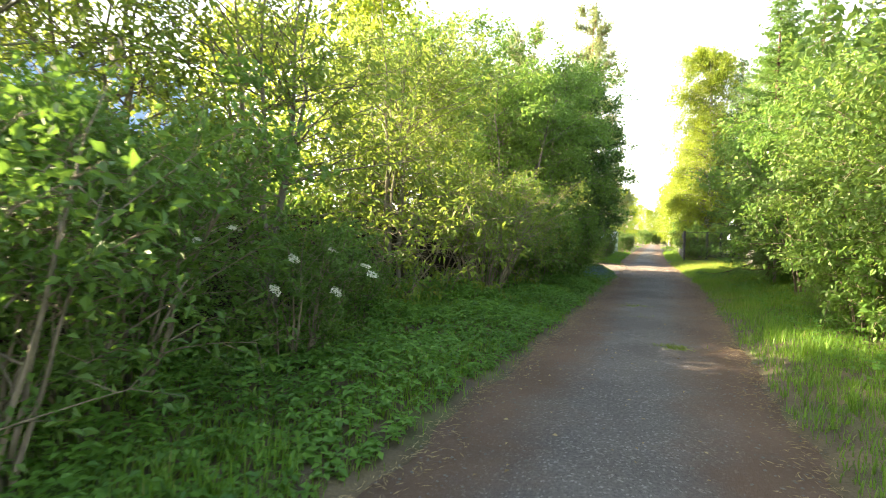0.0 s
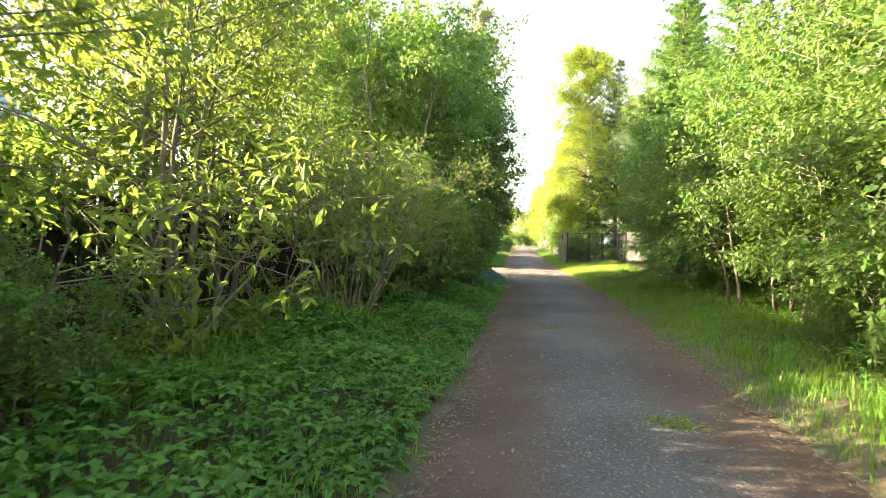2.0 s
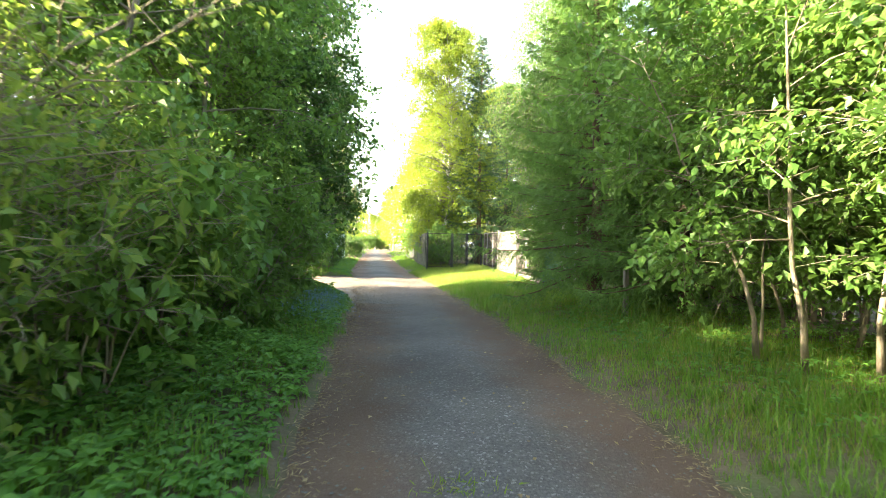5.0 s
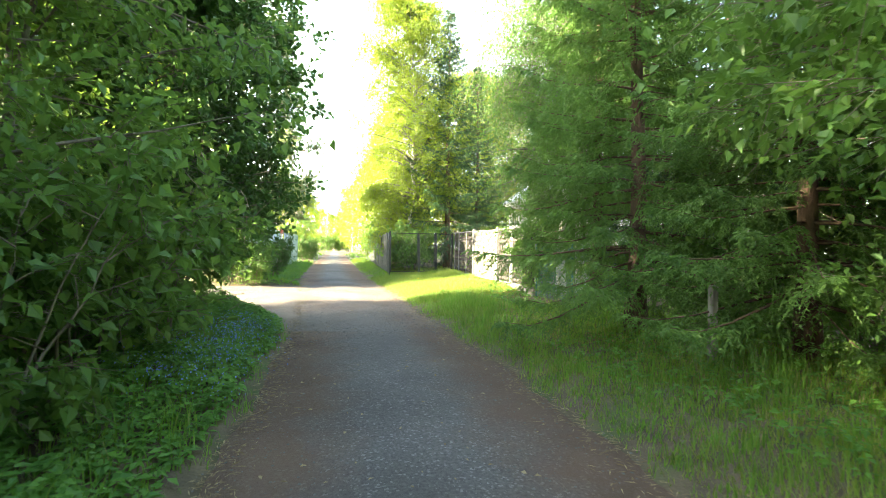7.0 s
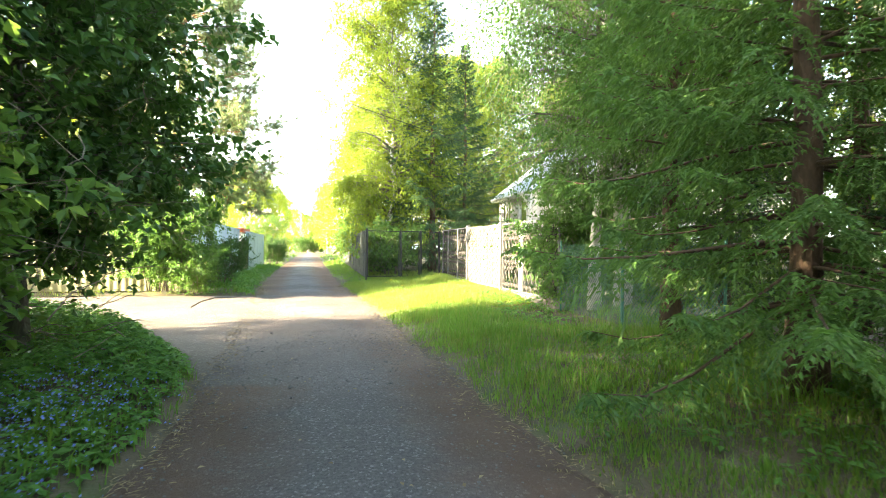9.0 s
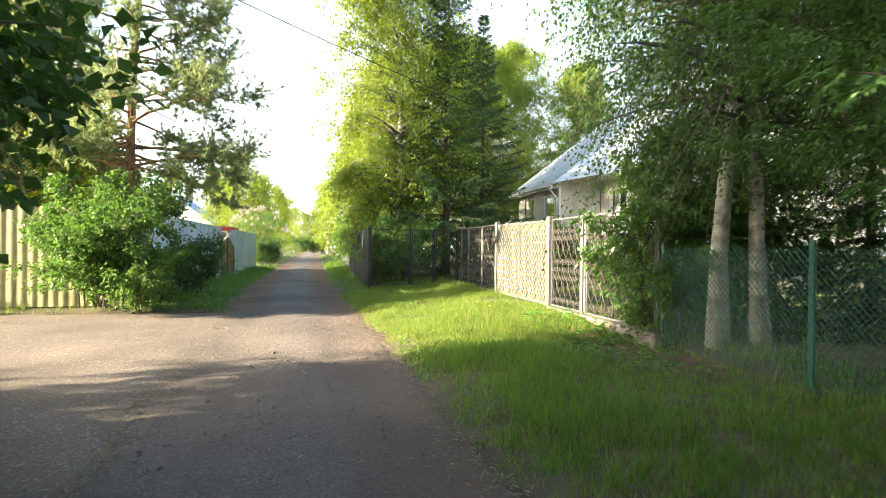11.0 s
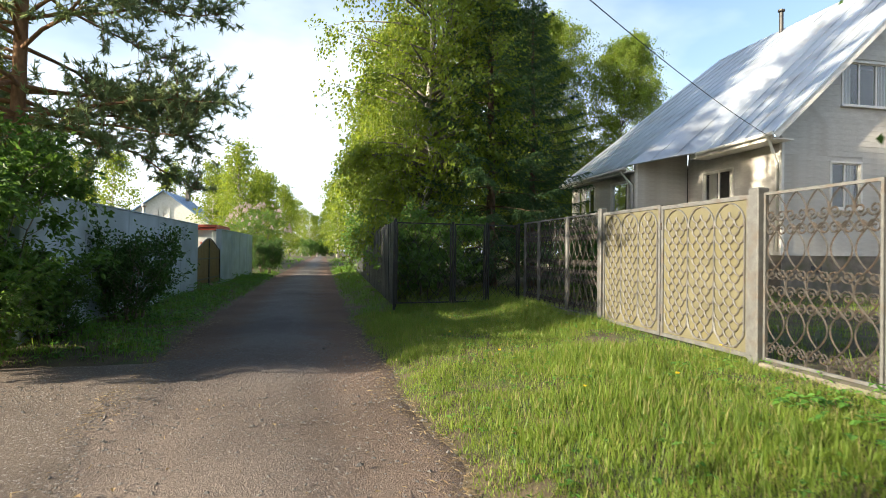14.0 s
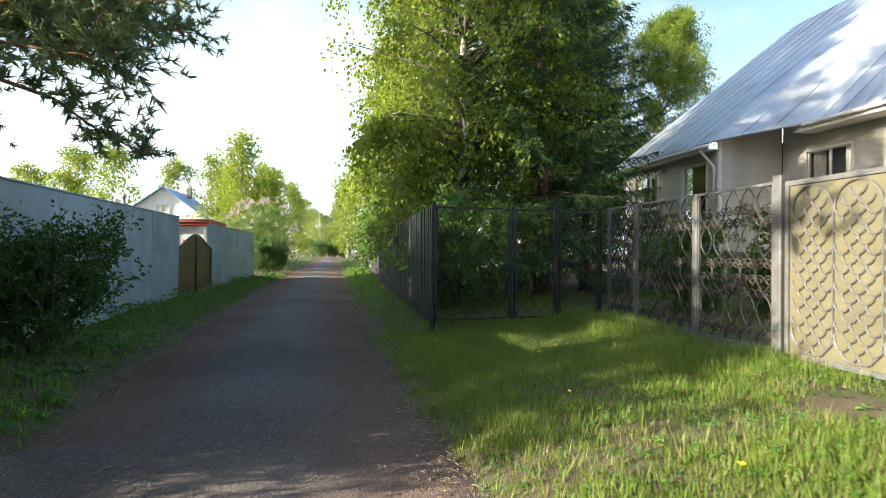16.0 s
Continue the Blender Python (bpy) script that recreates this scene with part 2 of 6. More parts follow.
M_SPRUCE = leaf_material("spruce_needle", (0.042, 0.112, 0.03), (0.155, 0.28, 0.06), (0.22, 0.38, 0.06), 0.34, 0.5, odd=((0.11, 0.18, 0.045), 0.86))
# spruce needle darkened in colour for the trees that stand in shade
M_SHADESPRUCE = leaf_material("shaded_spruce_needle", (0.018, 0.05, 0.02), (0.065, 0.125, 0.035), (0.12, 0.22, 0.05), 0.2, 0.5, odd=((0.1, 0.16, 0.04), 0.9))
M_PINE = leaf_material("pine_needle", (0.10, 0.16, 0.085), (0.24, 0.31, 0.15), (0.40, 0.47, 0.18), 0.48, 0.5, odd=((0.2, 0.17, 0.06), 0.95))
M_BLOSSOM = leaf_material("white_blossom", (0.62, 0.62, 0.52), (0.82, 0.82, 0.74), (0.8, 0.8, 0.7), 0.3, 0.6)
M_LILAC = leaf_material("lilac_blossom", (0.42, 0.30, 0.34), (0.66, 0.52, 0.55), (0.6, 0.5, 0.5), 0.3, 0.6)
M_BLUE = leaf_material("forget_me_not", (0.10, 0.17, 0.5), (0.26, 0.36, 0.75), (0.3, 0.4, 0.8), 0.3, 0.6)
M_YELLOW = leaf_material("dandelion", (0.7, 0.45, 0.02), (0.8, 0.6, 0.04), (0.8, 0.6, 0.05), 0.2, 0.6)
M_BARK = surface("grey_bark", (0.06, 0.05, 0.042), (0.24, 0.21, 0.175), 9, 0.9, 0.6, fine=50, stretch=(1, 1, 0.25), stain=(0.10, 0.12, 0.05), stain_scale=2.2)
M_STEM = surface("shrub_stem", (0.10, 0.08, 0.06), (0.30, 0.25, 0.19), 12, 0.85, 0.4, fine=70, stretch=(1, 1, 0.3))
M_DARKBARK = surface("spruce_bark", (0.05, 0.034, 0.024), (0.17, 0.105, 0.07), 10, 0.95, 0.8, fine=45, stretch=(1, 1, 0.4))
M_PINEBARK = surface("pine_bark", (0.14, 0.07, 0.04), (0.36, 0.2, 0.11), 8, 0.9, 0.8, fine=30, stretch=(1, 1, 0.4))
M_BIRCHBARK = surface("birch_bark", (0.28, 0.25, 0.21), (0.68, 0.63, 0.55), 5, 0.75, 0.4, fine=26, stretch=(0.5, 0.5, 2.0), stain=(0.07, 0.06, 0.05), stain_scale=3.2)
M_IRON = surface("grey_painted_iron", (0.10, 0.10, 0.10), (0.18, 0.18, 0.178), 12, 0.55, 0.25, metal=0.3, stain=(0.13, 0.105, 0.085), stain_scale=5)
M_SCROLL = surface("wrought_iron", (0.016, 0.014, 0.013), (0.055, 0.046, 0.039), 14, 0.62, 0.2, metal=0.0, stain=(0.06, 0.035, 0.02), stain_scale=7)
M_BLACK = surface("black_painted_metal", (0.012, 0.013, 0.015), (0.04, 0.042, 0.046), 10, 0.42, 0.15, metal=0.2, random_mix=0.3, stain=(0.06, 0.05, 0.04), stain_scale=3)
M_GATE = surface("beige_sheet_metal", (0.09, 0.083, 0.05), (0.15, 0.137, 0.085), 3, 0.6, 0.12, stain=(0.125, 0.11, 0.055), stain_scale=2.2)
M_CONCRETE = surface("concrete", (0.13, 0.11, 0.09), (0.28, 0.245, 0.21), 6, 0.9, 0.7, fine=55, stain=(0.09, 0.10, 0.045), stain_scale=3)
M_WALL = surface("blue_grey_render", (0.37, 0.46, 0.53), (0.50, 0.60, 0.68), 2.2, 0.85, 0.25, fine=120, stain=(0.33, 0.41, 0.46), stain_scale=0.9)
M_CORRUGATED = surface("olive_beige_sheet", (0.28, 0.26, 0.14), (0.42, 0.39, 0.23), 2.5, 0.5, 0.1, stain=(0.22, 0.21, 0.11), stain_scale=1.4)
M_SIDING = surface("cream_siding", (0.48, 0.45, 0.41), (0.64, 0.61, 0.565), 5, 0.7, 0.2, stretch=(1, 1, 3), random_mix=0.15, stain=(0.44, 0.40, 0.35), stain_scale=1.2)
M_TRIM = surface("white_paint", (0.66, 0.63, 0.58), (0.84, 0.82, 0.78), 6, 0.55, 0.1)
M_ROOF = surface("galvanised_roof", (0.50, 0.55, 0.61), (0.66, 0.70, 0.75), 3, 0.38, 0.06, metal=0.55, stain=(0.42, 0.44, 0.47), stain_scale=1.1)
M_BLUEROOF = surface("blue_metal_roof", (0.13, 0.24, 0.42), (0.24, 0.38, 0.58), 3, 0.4, 0.1, metal=0.2)
M_RED = surface("red_roof_paint", (0.38, 0.07, 0.045), (0.55, 0.13, 0.08), 5, 0.6, 0.15)
M_BROWN = surface("brown_gate_board", (0.13, 0.085, 0.03), (0.27, 0.18, 0.07), 6, 0.6, 0.4, stretch=(1, 1, 0.15), random_mix=0.3)
M_DARKWOOD = surface("dark_fence_board", (0.016, 0.011, 0.008), (0.07, 0.045, 0.03), 5, 0.85, 0.5, stretch=(1, 1, 0.2), random_mix=0.4)
M_OLDWOOD = surface("weathered_post", (0.14, 0.12, 0.10), (0.34, 0.31, 0.27), 8, 0.9, 0.6, stretch=(1, 1, 0.2))
M_GREY = surface("pale_grey_siding", (0.40, 0.40, 0.38), (0.58, 0.57, 0.54), 4, 0.75, 0.3, stretch=(1, 1, 4), random_mix=0.2)
M_BEIGE = surface("beige_plaster", (0.60, 0.54, 0.46), (0.76, 0.71, 0.62), 3, 0.85, 0.2, stain=(0.52, 0.45, 0.36), stain_scale=1)
M_GREENWIRE = surface("green_wire", (0.02, 0.09, 0.06), (0.05, 0.17, 0.12), 20, 0.5, 0.0)
# near-black, with the darkness of unlit rooms put into the colour
M_UNLIT = surface("unlit_interior", (0.015, 0.014, 0.012), (0.05, 0.045, 0.04), 2, 0.9, 0.0)
M_CURTAIN = surface("curtain_cloth", (0.45, 0.42, 0.36), (0.62, 0.58, 0.5), 3, 0.9, 0.2, stretch=(6, 6, 0.5))
M_CABLE = surface("black_cable", (0.012, 0.012, 0.012), (0.03, 0.03, 0.03), 20, 0.6, 0.0)
M_GLASS = glass_material("window_glass")

UP = np.array([0.0, 0.0, 1.0])


# ---- builders ----
class Geo:
    """Collects vertices and faces; mesh() makes one mesh of them."""

    def __init__(self):
        self.v, self.f3, self.f4, self.n = [], [], [], 0

    def add(self, v, quads=None, tris=None):
        v = np.asarray(v, float).reshape(-1, 3)
        if quads is not None:
            self.f4.append(np.asarray(quads, int).reshape(-1, 4) + self.n)
        if tris is not None:
            self.f3.append(np.asarray(tris, int).reshape(-1, 3) + self.n)
        self.v.append(v)
        self.n += len(v)

    def box(self, x0, x1, y0, y1, z0, z1):
        v = [(x, y, z) for z in (z0, z1) for x, y in ((x0, y0), (x1, y0), (x1, y1), (x0, y1))]
        self.add(v, [(0, 3, 2, 1), (4, 5, 6, 7), (0, 1, 5, 4), (1, 2, 6, 5), (2, 3, 7, 6), (3, 0, 4, 7)])

    def tube(self, pts, radii, sides=6, cap=True):
        pts = np.asarray(pts, float)
        k = len(pts)
        radii = np.full(k, radii) if np.isscalar(radii) else np.asarray(radii, float)
        tan = np.gradient(pts, axis=0)
        tan /= np.linalg.norm(tan, axis=1, keepdims=True) + 1e-9
        ref = np.array([1.0, 0, 0]) if abs(tan[:, 0]).mean() < 0.7 else np.array([0, 1.0, 0])
        a = np.cross(tan, ref)
        a /= np.linalg.norm(a, axis=1, keepdims=True) + 1e-9
        b = np.cross(tan, a)
        ang = np.arange(sides) * 2 * np.pi / sides
        ring = pts[:, None] + radii[:, None, None] * (np.cos(ang)[None, :, None] * a[:, None] + np.sin(ang)[None, :, None] * b[:, None])
        i = np.arange(sides)
        q = []
        for s in range(k - 1):
            q.append(np.stack([s * sides + i, s * sides + (i + 1) % sides, (s + 1) * sides + (i + 1) % sides, (s + 1) * sides + i], 1))
        v = ring.reshape(-1, 3)
        tris = None
        if cap:
            v = np.vstack([v, pts[0], pts[-1]])
            c0, c1 = k * sides, k * sides + 1
            tris = [(c0, (j + 1) % sides, j) for j in range(sides)] + [(c1, (k - 1) * sides + j, (k - 1) * sides + (j + 1) % sides) for j in range(sides)]
        self.add(v, np.concatenate(q), tris)

    def mesh(self, name, material, smooth=False):
        me = bpy.data.meshes.new(name)
        v = np.concatenate(self.v) if self.v else np.zeros((0, 3))
        f4 = np.concatenate(self.f4) if self.f4 else np.zeros((0, 4), int)
        f3 = np.concatenate(self.f3) if self.f3 else np.zeros((0, 3), int)
        me.vertices.add(len(v))
        me.vertices.foreach_set("co", v.astype(np.float32).ravel())
        loops = np.concatenate([f4.ravel(), f3.ravel()]).astype(np.int32)
        me.loops.add(len(loops))
        me.loops.foreach_set("vertex_index", loops)
        start = np.concatenate([np.arange(len(f4)) * 4, len(f4) * 4 + np.arange(len(f3)) * 3]).astype(np.int32)
        me.polygons.add(len(start))
        me.polygons.foreach_set("loop_start", start)
        me.polygons.foreach_set("use_smooth", np.full(len(start), smooth))
        me.update(calc_edges=True)
        me.validate()
        me.materials.append(material)
        return me


def thing(name, at, label, category, group="", kind="", turn=0.0):
    ob = new(name)
    ob.matrix_basis = pose(*at, 0, 0, turn)
    ob.empty_display_size = 0.1
    return tagged(ob, label, category, group, kind)


def part(name, geo, material, parent, label="", smooth=False, at=None):
    """Links geo (a Geo or a ready mesh) as one mesh object under parent."""
    me = geo.mesh(name, material, smooth) if isinstance(geo, Geo) else geo
    ob = new(name, me)
    ob.parent = parent
    if at is not None:
        ob.matrix_basis = at
    if label:
        ob["label"] = label
    return ob


def whole(name, geo, material, label, category, kind="", at=(0, 0, 0), smooth=False):
    ob = new(name, geo.mesh(name, material, smooth))
    ob.location = at
    return tagged(ob, label, category, "", kind)


def bevel_box(sx, sy, sz, bevel=0.01):
    """A box centred on x and y, standing on z = 0, with worn edges, as a Geo."""
    g = Geo()
    b = min(bevel, sx / 3, sy / 3, sz / 3)
    bm = bmesh.new()
    bmesh.ops.create_cube(bm, size=1.0, matrix=Matrix.LocRotScale((0, 0, sz / 2), None, (sx, sy, sz)))
    bmesh.ops.bevel(bm, geom=bm.edges[:], offset=b, segments=1, affect='EDGES')
    bmesh.ops.triangulate(bm, faces=bm.faces[:])
    bm.verts.index_update()
    g.add([v.co[:] for v in bm.verts], tris=[[v.index for v in f.verts] for f in bm.faces])
    bm.free()
    return g


def unit(v):
    return v / (np.linalg.norm(v, axis=-1, keepdims=True) + 1e-9)


def leaf_quads(geo, base, way, length, width, rng, fold=0.18, curl=0.15, flat=0.5):
    """Folded leaves, one quad each: base, two shoulders, tip."""
    n = len(base)
    way = unit(way)
    up = unit(UP * flat + rng.normal(0, 0.5, (n, 3)))
    side = unit(np.cross(way, up))
    nrm = np.cross(side, way)
    le = (length * rng.uniform(0.65, 1.2, n))[:, None]
    wi = le * (width * rng.uniform(0.85, 1.15, n))[:, None]
    mid = base + way * le * 0.45
    v = np.stack([base, mid + side * wi / 2 + nrm * wi * fold, base + way * le - nrm * le * curl, mid - side * wi / 2 + nrm * wi * fold], 1)
    geo.add(v.reshape(-1, 3), np.arange(n * 4).reshape(-1, 4))


def bend(start, way, length, droop, rng, k=5, wobble=0.06):
    """A branch line from start along way; droop pulls its end down (below zero: up)."""
    t = np.linspace(0, 1, k)[:, None]
    w = np.cumsum(rng.normal(0, wobble * length / k, (k, 3)), axis=0)
    w[0] = 0
    return start + way * length * t - UP * droop * length * t ** 2 + w


def egg(t, low):
    """Crown width over height, 0..1, widest at low."""
    return np.where(t < low, 0.55 + 0.45 * np.sqrt(np.clip(t / low, 0, 1)), np.sqrt(np.clip(1 - ((t - low) / (1 - low)) ** 2, 0, 1)) * 0.92 + 0.08)


def leafy(rng, height, trunk_r, crown_lo, radius, limbs, twigs, per_twig, leaf, width=0.6, droop=0.1, hang=0.0, stems=1, spread=0.2, widest=0.35, rise=0.5, twig_len=0.6, inner=0.3, flat=0.5, bare=0.15, base_r=0.1, jitter=0.05, fine_twigs=True, crook=0.012):
    """Trunk, branches and crown of a broad-leaved tree or shrub, about its foot."""
    trunk, branch, crown = Geo(), Geo(), Geo()
    lines = []
    for s in range(stems):
        az = 2 * np.pi * (s + rng.uniform(-0.3, 0.3)) / stems
        out = np.array([np.cos(az), np.sin(az), 0])
        h = height * (1.0 if stems == 1 else rng.uniform(0.6, 0.92))
        k = 9
        t = np.linspace(0, 1, k)
        w = np.cumsum(rng.normal(0, crook * h, (k, 3)), axis=0) * [1, 1, 0]
        w[0] = 0
        lean = spread * (rng.uniform(0.4, 1.2) if stems > 1 else rng.uniform(0, 0.3))
        pts = out * (base_r if stems > 1 else 0) + out * lean * radius * (t ** 1.2)[:, None] + UP * (h * t)[:, None] + w
        rad = trunk_r * (1 - 0.88 * t ** 0.9) * (1 if stems == 1 else rng.uniform(0.6, 1.1))
        rad[0] *= 1.35
        trunk.tube(pts, rad, 8 if trunk_r > 0.03 else 6)
        lines.append((pts, rad, h))
    bases, ways = [], []
    for i in range(limbs):
        pts, rad, h = lines[i % len(lines)]
        t = crown_lo + (1 - crown_lo) * rng.uniform(0, 1) ** 0.9
        f = min(t, 0.985) * 8
        j = int(f)
        p0 = pts[j] + (pts[j + 1] - pts[j]) * (f - j)
        rel = (t - crown_lo) / (1 - crown_lo)
        az = rng.uniform(0, 2 * np.pi)
        el = rise * rng.uniform(0.4, 1.3) + 0.45 * rel
        way = np.array([np.cos(az) * np.cos(el), np.sin(az) * np.cos(el), np.sin(el)])
        ln = radius * float(egg(rel, widest)) * rng.uniform(0.6, 1.12)
        lp = bend(p0, way, ln, droop * rng.uniform(0.4, 1.4), rng)
        r0 = max(rad[j] * 0.5, 0.006)
        branch.tube(lp, np.linspace(r0, 0.003, 5), 5 if fine_twigs else 3, False)
        for q in range(twigs):
            s = bare + (1 - bare) * rng.uniform(0, 1) ** 0.7
            f2 = min(s, 0.99) * 4
            a = int(f2)
            p1 = lp[a] + (lp[a + 1] - lp[a]) * (f2 - a)
            wy = unit(unit(lp[a + 1] - lp[a]) * 0.8 + rng.normal(0, 0.55, 3) + UP * (0.1 - hang))
            tl = twig_len * rng.uniform(0.5, 1.25) * (0.6 + 0.4 * (1 - s) + 0.2)
            tp = bend(p1, wy, tl, hang + rng.uniform(-0.1, 0.25), rng, 4)
            if fine_twigs:
                branch.tube(tp[[0, 3]], [0.0045, 0.0015], 3, False)
            m = max(1, int(per_twig * rng.uniform(0.6, 1.35)))
            u = rng.uniform(0.08, 1.0, m) * 3 * 0.999
            ai = u.astype(int)
            bp = tp[ai] + (tp[ai + 1] - tp[ai]) * (u - ai)[:, None] + rng.normal(0, jitter, (m, 3))
            bases.append(bp)
            ways.append(unit(tp[ai + 1] - tp[ai]) * 0.6 + rng.normal(0, 0.65, (m, 3)) + UP * (-0.15 - hang * 0.6))
    bases, ways = np.concatenate(bases), np.concatenate(ways)
    keep = bases[:, 2] > 0.03
    leaf_quads(crown, bases[keep], ways[keep], leaf, width, rng, flat=flat)
    return trunk, branch, crown


def plant(name, parts, at, label, category, bark, leaf_mat, group="", turn=0.0, scale=1.0, crown_name="crown", bough_bark=None):
    """A tree or shrub as a thing with trunk, branches and crown."""
    ob = thing(name, at, label, category, group, turn=turn)
    trunk, branch, crown = parts
    part("trunk", trunk, bark, ob, smooth=True)
    part("bough", branch, bough_bark or bark, ob, smooth=True)
    part(crown_name, crown, leaf_mat, ob)
    if scale != 1.0:
        ob.scale = (scale,) * 3
    return ob


def again(ob, at, turn=0.0, scale=1.0, label=""):
    """A copy of a plant, turned and sized."""
    keep = ob.scale.copy()
    ob.scale = (1, 1, 1)
    c = copy_thing(ob, pose(*at, 0, 0, turn) @ Matrix.Diagonal((scale, scale, scale, 1)))
    ob.scale = keep
    if label:
        c["label"] = label
    return c


def conifer(rng, height, trunk_r, radius, low, step=0.26, per=6, gap=0.11, shoot=0.09, droop=0.35, hang=0.9, pairs=8, thin=0.24):
    """A spruce: whorls of drooping branches, side twigs that hang from them, and short needled shoots on each twig."""
    trunk, branch, crown = Geo(), Geo(), Geo()
    k = 10
    t = np.linspace(0, 1, k)
    w = np.cumsum(rng.normal(0, 0.02, (k, 3)), axis=0) * [1, 1, 0]
    w[0] = 0
    tp = UP * (height * t)[:, None] + w
    tr = trunk_r * (1 - 0.93 * t)
    tr[0] *= 1.4
    trunk.tube(tp, tr, 9)
    P, W, S, L = [], [], [], []
    z = low
    while z < height - 0.15:
        rel = z / height
        for i in range(per):
            az = 2 * np.pi * (i + rng.uniform(-0.4, 0.4)) / per + z * 3
            zz = z + rng.uniform(-0.14, 0.14)
            c = np.array([np.interp(zz, tp[:, 2], tp[:, a]) for a in range(3)])
            ln = radius * (1 - rel) ** 0.95 * min(1.0, 0.72 + 1.6 * rel) * rng.uniform(0.6, 1.15) + 0.12
            el = 0.02 + 0.7 * rel
            way = np.array([np.cos(az) * np.cos(el), np.sin(az) * np.cos(el), np.sin(el)])
            s = np.linspace(0, 1, 6)[:, None]
            dr = droop * (1 - rel * 0.7) * rng.uniform(0.5, 1.35)
            lp = c + way * ln * s - UP * ln * dr * (s ** 1.4) + UP * ln * dr * 0.5 * s ** 4
            branch.tube(lp, np.linspace(max(0.006, 0.03 * ln / radius), 0.003, 6), 4, False)
            m = max(3, int(ln / gap))
            u = np.repeat(np.linspace(0.2, 0.985, m), 2) + rng.uniform(-0.02, 0.02, 2 * m)
            u = np.clip(u, 0.1, 0.998)
            a = (u * 5).astype(int)
            p = lp[a] + (lp[a + 1] - lp[a]) * (u * 5 - a)[:, None]
            d = unit(lp[a + 1] - lp[a])
            side = unit(np.cross(d, UP)) * np.tile([1.0, -1.0], m)[:, None]
            P.append(p)
            W.append(unit(side * rng.uniform(0.4, 1.0, 2 * m)[:, None] + d * rng.uniform(0.45, 1.0, 2 * m)[:, None] + rng.normal(0, 0.12, (2 * m, 3))))
            L.append((1.6 * shoot + 0.32 * ln * (1 - u) ** 0.8) * rng.uniform(0.6, 1.3, 2 * m))
            P.append(lp[[5]])
            W.append(unit(lp[[5]] - lp[[4]]))
            L.append(np.array([2.2 * shoot]))
        z += step * rng.uniform(0.75, 1.25) * (1 - 0.35 * rel)
    P, W, L = np.concatenate(P), np.concatenate(W), np.minimum(np.concatenate(L), 7 * shoot)
    n = len(P)
    fall = hang * rng.uniform(0.45, 1.5, n)[:, None]
    sway = unit(np.cross(W, UP))

    def at(s):
        return P + (W * s - UP * fall * s ** 1.6) * L[:, None]

    for s0, s1 in ((0.0, 0.55), (0.5, 1.0)):
        leaf_quads(crown, at(s0), at(s1) - at(s0), np.linalg.norm(at(s1) - at(s0), axis=1), 0.035, rng, 0.3, 0.02, 0.9)
    for q in range(pairs):
        s = 0.08 + 0.9 * q / (pairs - 1)
        tan = unit(W - UP * fall * 1.6 * s ** 0.6)
        for sg in (1, -1):
            wy = unit(tan * 0.7 + sway * sg * rng.uniform(0.45, 1.1, (n, 1)) - UP * 0.15 + rng.normal(0, 0.22, (n, 3)))
            leaf_quads(crown, at(s), wy, shoot * (1.2 - 0.45 * s) * np.ones(n), thin, rng, 0.35, 0.12, 0.9)
    v = crown.v
    for a in v:
        a[:, 2] = np.maximum(a[:, 2], 0.06)
    return trunk, branch, crown


